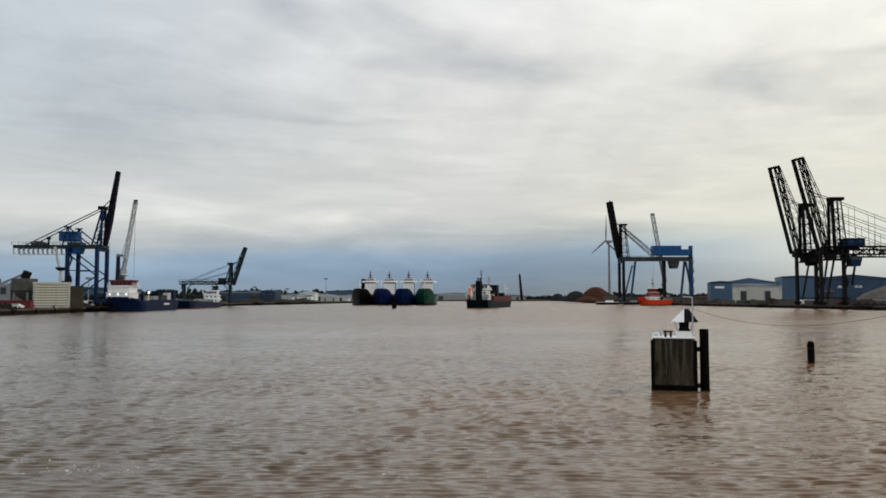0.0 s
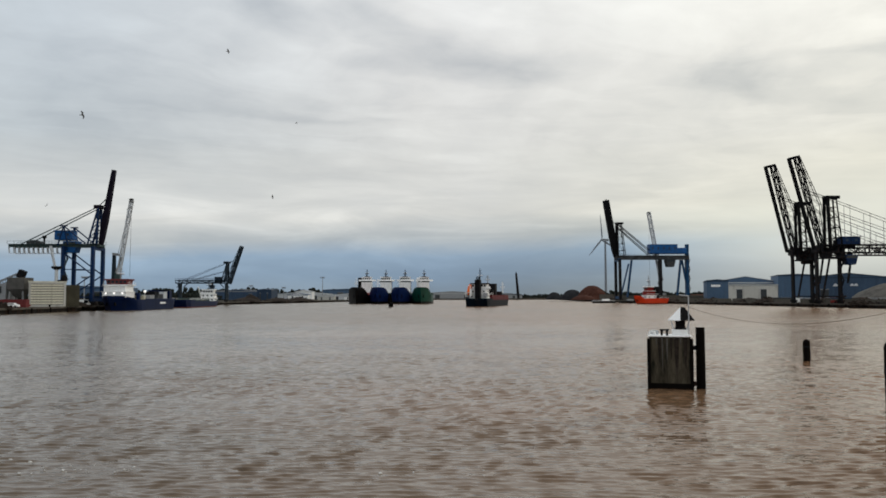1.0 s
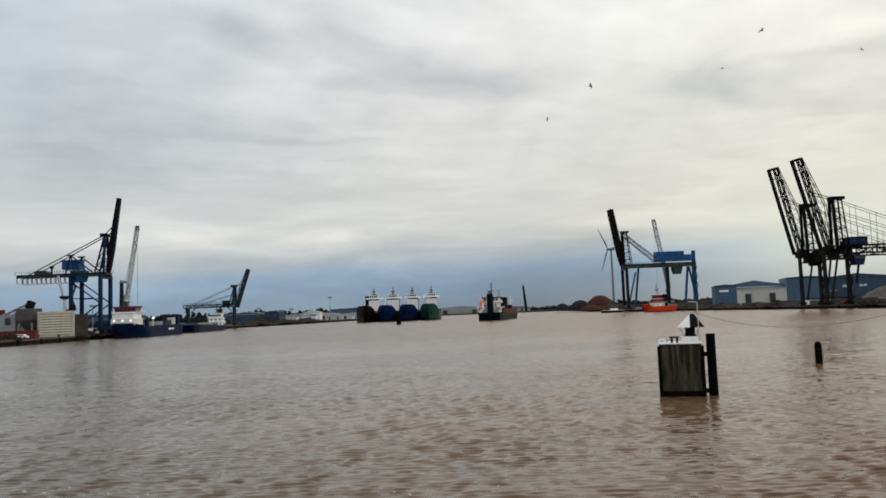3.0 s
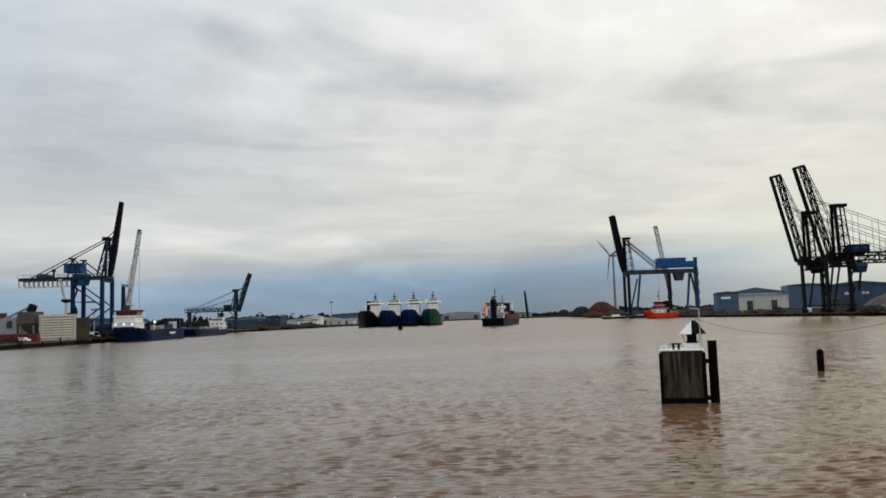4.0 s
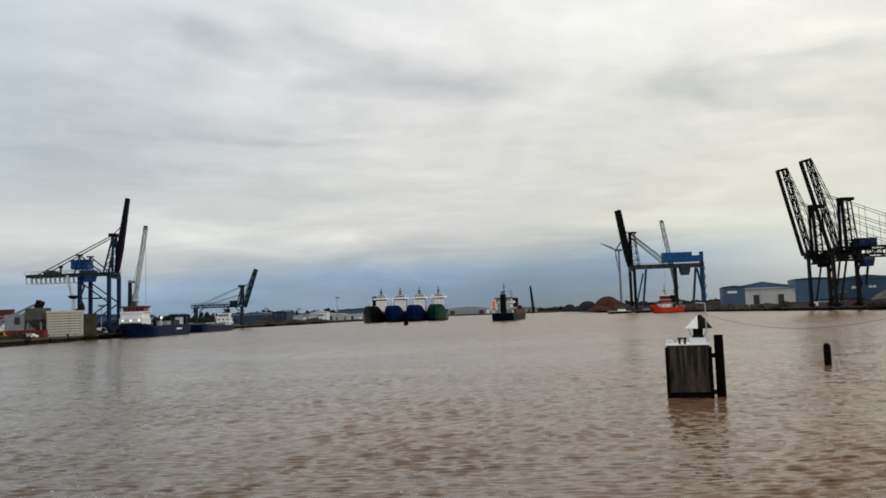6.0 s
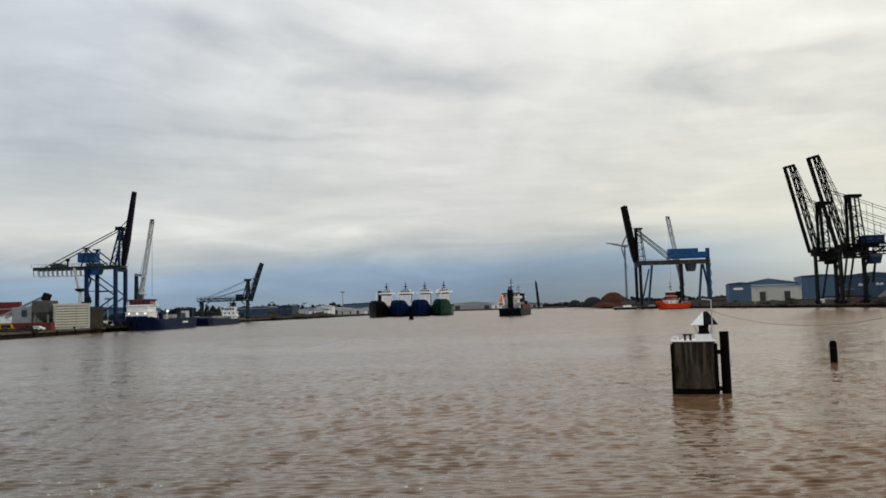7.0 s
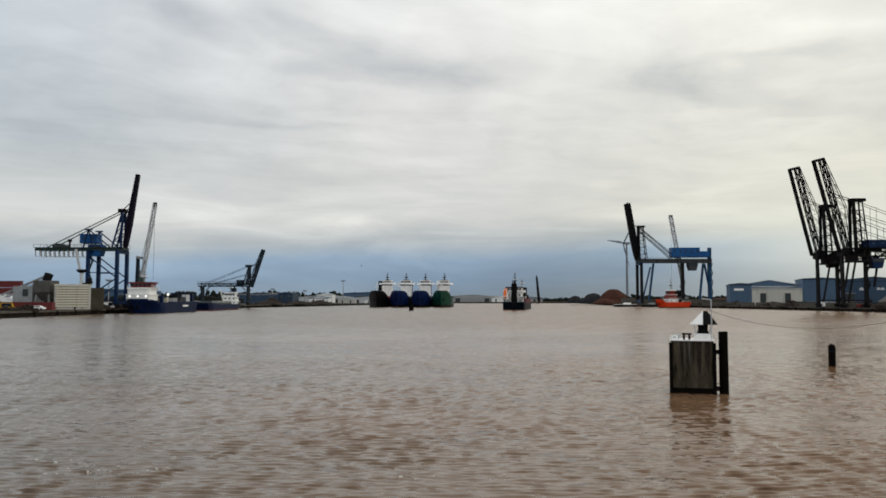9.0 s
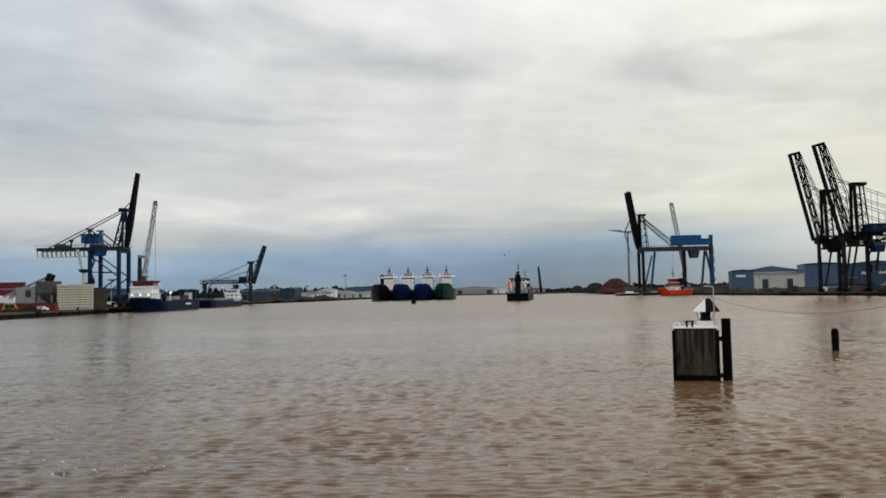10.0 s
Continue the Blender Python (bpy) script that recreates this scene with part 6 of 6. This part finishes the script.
def scrap_pile(x, y, r, h, seed, label, m="scrap"):
    rnd = random.Random(seed)
    bm = BM()
    for _ in range(70):
        a, d = rnd.uniform(0, 6.28), r * rnd.random() ** 0.6
        z = h * (1 - d / r) * rnd.uniform(0.3, 1)
        c = Vector((1.5 * d * math.cos(a), d * math.sin(a), z))
        q = c + Vector((rnd.uniform(-1, 1), rnd.uniform(-1, 1), rnd.uniform(-0.5, 0.5))) * rnd.uniform(0.8, 2.2)
        beam(bm, c, q, rnd.uniform(0.3, 1.2), rnd.uniform(0.2, 0.8))
    rings = [[(1.5 * k * r * math.cos(i * math.pi / 8) * (1 + rnd.uniform(-0.1, 0.1)), k * r * math.sin(i * math.pi / 8), z) for i in range(16)] for z, k in ((-0.1, 1.05), (h * 0.4, 0.7), (h * 0.75, 0.3), (h * 0.85, 0.05))]
    ring_skin(bm, rings)
    ob = new("scrap_mound", mesh_of(bm, "scrap_mound", M[m]))
    ob.location = (x, y, LAND)
    tagged(ob, label, "mound")


for x, y, rz, L, h in ((160, 585, -75, 30, 4), (158, 640, -80, 36, 4), (170, 560, -10, 24, 4), (152, 700, -85, 40, 5), (190, 575, -10, 26, 4), (160, 760, -20, 36, 5), (215, 560, -12, 22, 4)):
    bulk_wall(x, y, rz, L, h, "low dark concrete block wall on the quay")
for y in (335, 378, 421, 464, 507, 550):
    bulk_wall(183.5 - (y - 309) * 0.1104, y, 96.3, 40, 2, "low dark concrete block wall along the quay")
for i, (x, y, r, h) in enumerate(((172, 402, 5, 3.2), (182, 362, 5, 3.0), (190, 346, 6, 3.4), (201, 340, 6, 2.4), (174, 430, 6, 2.8), (168, 470, 6, 2.6), (196, 372, 6, 3.0), (176, 320, 3, 2.0), (186, 318, 4, 2.4),
                                   (205, 322, 6, 3.2), (160, 520, 6, 3.0), (150, 655, 7, 3.2))):
    scrap_pile(x, y, r, h, 40 + i, "dark brown heap of scrap and timber on the quay")
scrap_pile(-181, 738, 6, 6.0, 71, "rust-brown heap before the slate-blue hall")
for i, (x, y, r, h) in enumerate(((-131.5, 276, 4, 2.4), (-134, 300, 5, 2.6), (-137, 330, 6, 3.0), (-142, 300, 6, 3.4), (-139, 420, 6, 3.0), (-141, 450, 8, 3.4), (-128.5, 225, 2.5, 1.6), (-134, 228, 2.5, 1.2), (-131, 520, 7, 3.2), (-118, 560, 7, 3.0), (-112, 610, 8, 3.2))):
    scrap_pile(x, y, r, h, 80 + i, "dark heap of timber and gear on the quay")


def bollard_row():
    first_b = thing("bollard", pose(-127.2, 205, LAND), "black iron mooring bollard on the quay edge", "bollard", "quay bollards")
    bm = BM()
    ring_skin(bm, [[(r * math.cos(a * math.pi / 6), r * math.sin(a * math.pi / 6), z) for a in range(12)] for z, r in ((0, 0.42), (0.1, 0.3), (0.5, 0.26), (0.62, 0.42), (0.78, 0.4), (0.84, 0.2))])
    part("post", bm, M["black"], first_b)
    for k in range(1, 11):
        y = 205 + k * 24
        copy_thing(first_b, pose(-127.2 - max(0, y - 226) * 0.0276, y, LAND))
    for k in range(10):
        y = 312 + k * 28
        copy_thing(first_b, pose(178.9 - (y - 309) * 0.1104, y, LAND))


bollard_row()

# ---- gulls ----


def build_gull(label):
    t = thing("gull", pose(0, 0, 0), label, "bird", "flock of gulls")
    bm = BM()
    ring_skin(bm, [[(r * math.cos(a * math.pi / 4), y, r * math.sin(a * math.pi / 4)) for a in range(8)] for y, r in ((-0.32, 0.03), (-0.2, 0.07), (0, 0.1), (0.16, 0.075), (0.24, 0.06), (0.32, 0.015))])
    part("body", bm, M["feather"], t)
    for s in (-1, 1):
        bm = BM()
        secs = ((0.05, 0.17, -0.14, 0.02), (0.32, 0.19, -0.10, 0.2), (0.62, 0.08, -0.12, 0.15), (0.78, -0.1, -0.16, 0.06))
        ring_skin(bm, [[(s * x, a, z + 0.012), (s * x, b, z + 0.012), (s * x, b, z - 0.012), (s * x, a, z - 0.012)] for x, a, b, z in secs])
        part("wing", bm, M["feather"], t)
    bm = BM()
    ring_skin(bm, [[(-w, y, 0.01), (w, y, 0.01), (w, y, -0.01), (-w, y, -0.01)] for y, w in ((-0.28, 0.05), (-0.46, 0.1))])
    part("tail", bm, M["feather"], t)
    for ob in t.children:
        ob.data.transform(Matrix.Scale(0.78, 4))
    return t


first = build_gull("grey gull gliding with spread wings")
gulls = [first] + [copy_thing(first, pose(0, 0, 0)) for _ in range(10)]


# ---- what moves ----


def flight(rows):
    """Poses along a flight, banking, from rows of seconds and a place."""
    keyed = []
    for i, (t, x, y, z) in enumerate(rows):
        a, b = rows[max(0, i - 1)], rows[min(len(rows) - 1, i + 1)]
        turn = math.degrees(math.atan2(a[1] - b[1], b[2] - a[2]))
        keyed.append((t, pose(x, y, z, 0, 55 * math.sin(t * 6 + rows[0][1]), turn)))
    return keyed


def motions():
    walk(water, [(0, pose(0, 0, 0)), (10, pose(-7, -3, 0))])
    walk(leaving, [
        (0, pose(16.75, 379.0, 0, 0, 0, -15.0)),
        (1, pose(18.09, 380.2, 0, 0, 0, -14.2)),
        (2.5, pose(19.99, 382.0, 0, 0, 0, -13.1)),
        (4, pose(21.77, 383.8, 0, 0, 0, -12.0)),
        (5.5, pose(23.44, 385.6, 0, 0, 0, -10.9)),
        (7, pose(25.02, 387.4, 0, 0, 0, -9.8)),
        (8.5, pose(26.54, 389.2, 0, 0, 0, -8.6)),
        (10, pose(28.02, 391.0, 0, 0, 0, -7.5)),
    ])
    # the rotor turns a little over forty times a minute: seconds and degrees of one blade
    turn_t, turn_a = (0, 1.4, 4.1, 5.1, 7.0, 8.0, 9.5, 10), (207, 555, 1244, 1495, 1969, 2209, 2571, 2692)
    walk(rotor, [(k / 10, Matrix.Translation((0, -8, 113.5)) @ pose(0, 0, 0, 0, 90 - float(np.interp(k / 10, turn_t, turn_a)), 0)) for k in range(101)])
    walk(clouds, [(0, pose(0, 0, CLOUD)), (10, pose(-185, 10, CLOUD))])
    walk(gulls[0], flight([(0.0, -107.6, 108.0, 27.4), (0.9, -52.8, 98.0, 27.4), (1.0, -46.1, 98.0, 28.4), (1.1, -42.0, 98.0, 30.0), (1.3, -31.0, 98.0, 33.2), (1.5, -17.4, 98.0, 37.1), (1.7, -2.5, 98.0, 37.5), (1.9, 10.2, 98.0, 38.1), (2.0, 19.2, 98.0, 37.9), (2.1, 24.1, 98.0, 38.2), (2.2, 31.3, 98.0, 38.2), (2.3, 35.3, 98.0, 38.2), (2.4, 41.6, 98.0, 38.8), (2.5, 46.1, 98.0, 39.1), (2.6, 54.6, 98.0, 39.8), (3.5, 73.5, 98.0, 51.8), (10.0, 223.5, 138.0, 61.8)]))
    walk(gulls[1], flight([(0.0, -96.1, 108.0, 36.0), (1.3, -41.2, 98.0, 36.0), (1.5, -23.6, 98.0, 38.6), (1.7, -6.1, 98.0, 39.4), (1.9, 11.0, 98.0, 35.3), (2.0, 19.1, 98.0, 35.0), (2.1, 23.5, 98.0, 34.3), (2.2, 31.5, 98.0, 34.3), (2.3, 36.0, 98.0, 34.5), (2.4, 44.1, 98.0, 35.5), (2.5, 49.2, 98.0, 35.7), (2.6, 58.3, 98.0, 36.9), (3.5, 73.5, 98.0, 48.9), (10.0, 223.5, 138.0, 58.9)]))
    walk(gulls[2], flight([(0.0, -134.4, 135.0, 43.3), (0.7, -64.4, 125.0, 43.3), (0.9, -45.6, 125.0, 44.1), (1.0, -35.0, 125.0, 45.5), (1.1, -29.2, 125.0, 47.2), (1.3, -11.7, 125.0, 52.2), (2.2, 13.3, 125.0, 97.2), (10.0, 163.3, 165.0, 107.2)]))
    walk(gulls[3], flight([(0.0, -200.2, 200.0, 43.4), (0.3, -93.8, 190.0, 43.4), (0.5, -76.0, 190.0, 41.6), (0.7, -59.2, 190.0, 42.3), (0.9, -44.0, 190.0, 45.3), (1.0, -35.8, 190.0, 48.3), (1.1, -32.2, 190.0, 52.0), (1.3, -25.2, 190.0, 60.6), (1.5, -19.9, 190.0, 68.3), (1.7, -8.6, 190.0, 77.4), (2.6, 16.4, 190.0, 122.4), (10.0, 166.4, 230.0, 132.4)]))
    walk(gulls[4], flight([(0.0, -164.2, 230.0, 21.2), (0.9, -41.8, 170.0, 25.2), (1.0, -37.2, 170.0, 27.1), (1.1, -34.8, 170.0, 28.5), (1.3, -28.8, 170.0, 34.6), (1.7, -20.9, 170.0, 41.8), (1.9, -14.8, 170.0, 48.7), (2.0, -5.8, 170.0, 52.6), (2.1, 0.0, 170.0, 55.1), (2.2, 11.3, 170.0, 57.5), (2.3, 18.2, 170.0, 58.4), (2.4, 28.2, 170.0, 57.6), (2.5, 33.5, 170.0, 55.7), (2.6, 40.0, 170.0, 55.2), (2.7, 44.5, 170.0, 55.2), (3.7, 127.5, 170.0, 67.2), (10.0, 277.5, 210.0, 77.2)]))
    walk(gulls[5], flight([(0.0, -140.9, 190.0, 18.1), (1.1, -47.3, 130.0, 22.1), (1.3, -38.3, 130.0, 24.0), (1.5, -29.6, 130.0, 26.5), (1.7, -20.4, 130.0, 32.3), (1.9, -9.0, 130.0, 36.9), (2.0, 0.5, 130.0, 39.2), (2.1, 6.1, 130.0, 40.4), (2.2, 16.2, 130.0, 41.6), (2.3, 22.9, 130.0, 41.6), (2.4, 34.5, 130.0, 41.8), (2.5, 41.8, 130.0, 41.7), (2.6, 52.5, 130.0, 42.4), (2.7, 59.3, 130.0, 43.5), (3.7, 97.5, 130.0, 55.5), (10.0, 247.5, 170.0, 65.5)]))
    walk(gulls[6], flight([(0.0, -99.0, 158.0, 14.8), (1.3, -28.5, 98.0, 18.8), (1.5, -21.2, 98.0, 21.0), (1.7, -13.8, 98.0, 24.9), (1.9, -5.9, 98.0, 28.6), (2.0, 2.4, 98.0, 29.3), (2.1, 7.9, 98.0, 30.3), (2.2, 16.4, 98.0, 31.5), (2.3, 22.0, 98.0, 32.2), (2.4, 31.7, 98.0, 34.3), (2.5, 38.0, 98.0, 35.9), (2.6, 47.6, 98.0, 38.6), (2.7, 53.5, 98.0, 40.4), (3.7, 73.5, 98.0, 52.4), (10.0, 223.5, 138.0, 62.4)]))
    walk(gulls[7], flight([(0.0, -91.7, 108.0, 42.1), (1.9, -36.9, 98.0, 42.1), (2.0, -25.7, 98.0, 40.6), (2.1, -19.3, 98.0, 39.3), (2.2, -8.6, 98.0, 37.5), (2.3, -2.0, 98.0, 37.1), (2.4, 8.5, 98.0, 36.9), (2.5, 14.5, 98.0, 36.7), (2.6, 23.6, 98.0, 36.7), (2.7, 29.2, 98.0, 37.0), (3.7, 73.5, 98.0, 49.0), (10.0, 223.5, 138.0, 59.0)]))
    walk(gulls[8], flight([(0.0, -109.2, 108.0, 24.9), (1.9, -54.3, 98.0, 24.9), (2.0, -47.9, 98.0, 27.7), (2.1, -43.3, 98.0, 29.8), (2.2, -33.4, 98.0, 32.9), (2.3, -27.0, 98.0, 33.3), (2.4, -17.3, 98.0, 32.3), (2.5, -11.3, 98.0, 32.3), (2.6, -2.5, 98.0, 31.9), (2.7, 2.7, 98.0, 31.3), (3.7, 73.5, 98.0, 43.3), (10.0, 223.5, 138.0, 53.3)]))
    walk(gulls[9], flight([(0.0, -167.9, 230.0, 27.5), (2.2, -45.5, 170.0, 31.5), (2.3, -42.2, 170.0, 34.1), (2.4, -34.9, 170.0, 37.3), (2.5, -29.6, 170.0, 39.8), (2.6, -18.9, 170.0, 43.1), (2.7, -11.7, 170.0, 44.2), (3.7, 127.5, 170.0, 56.2), (10.0, 277.5, 210.0, 66.2)]))
    walk(gulls[10], flight([(0.0, -400.0, 260.0, 30.0), (8.2, -170.0, 260.0, 18.0), (9.0, -33.4, 260.0, 16.4), (9.5, -9.2, 260.0, 17.1), (10.0, 14.6, 260.0, 17.1)]))


motions()
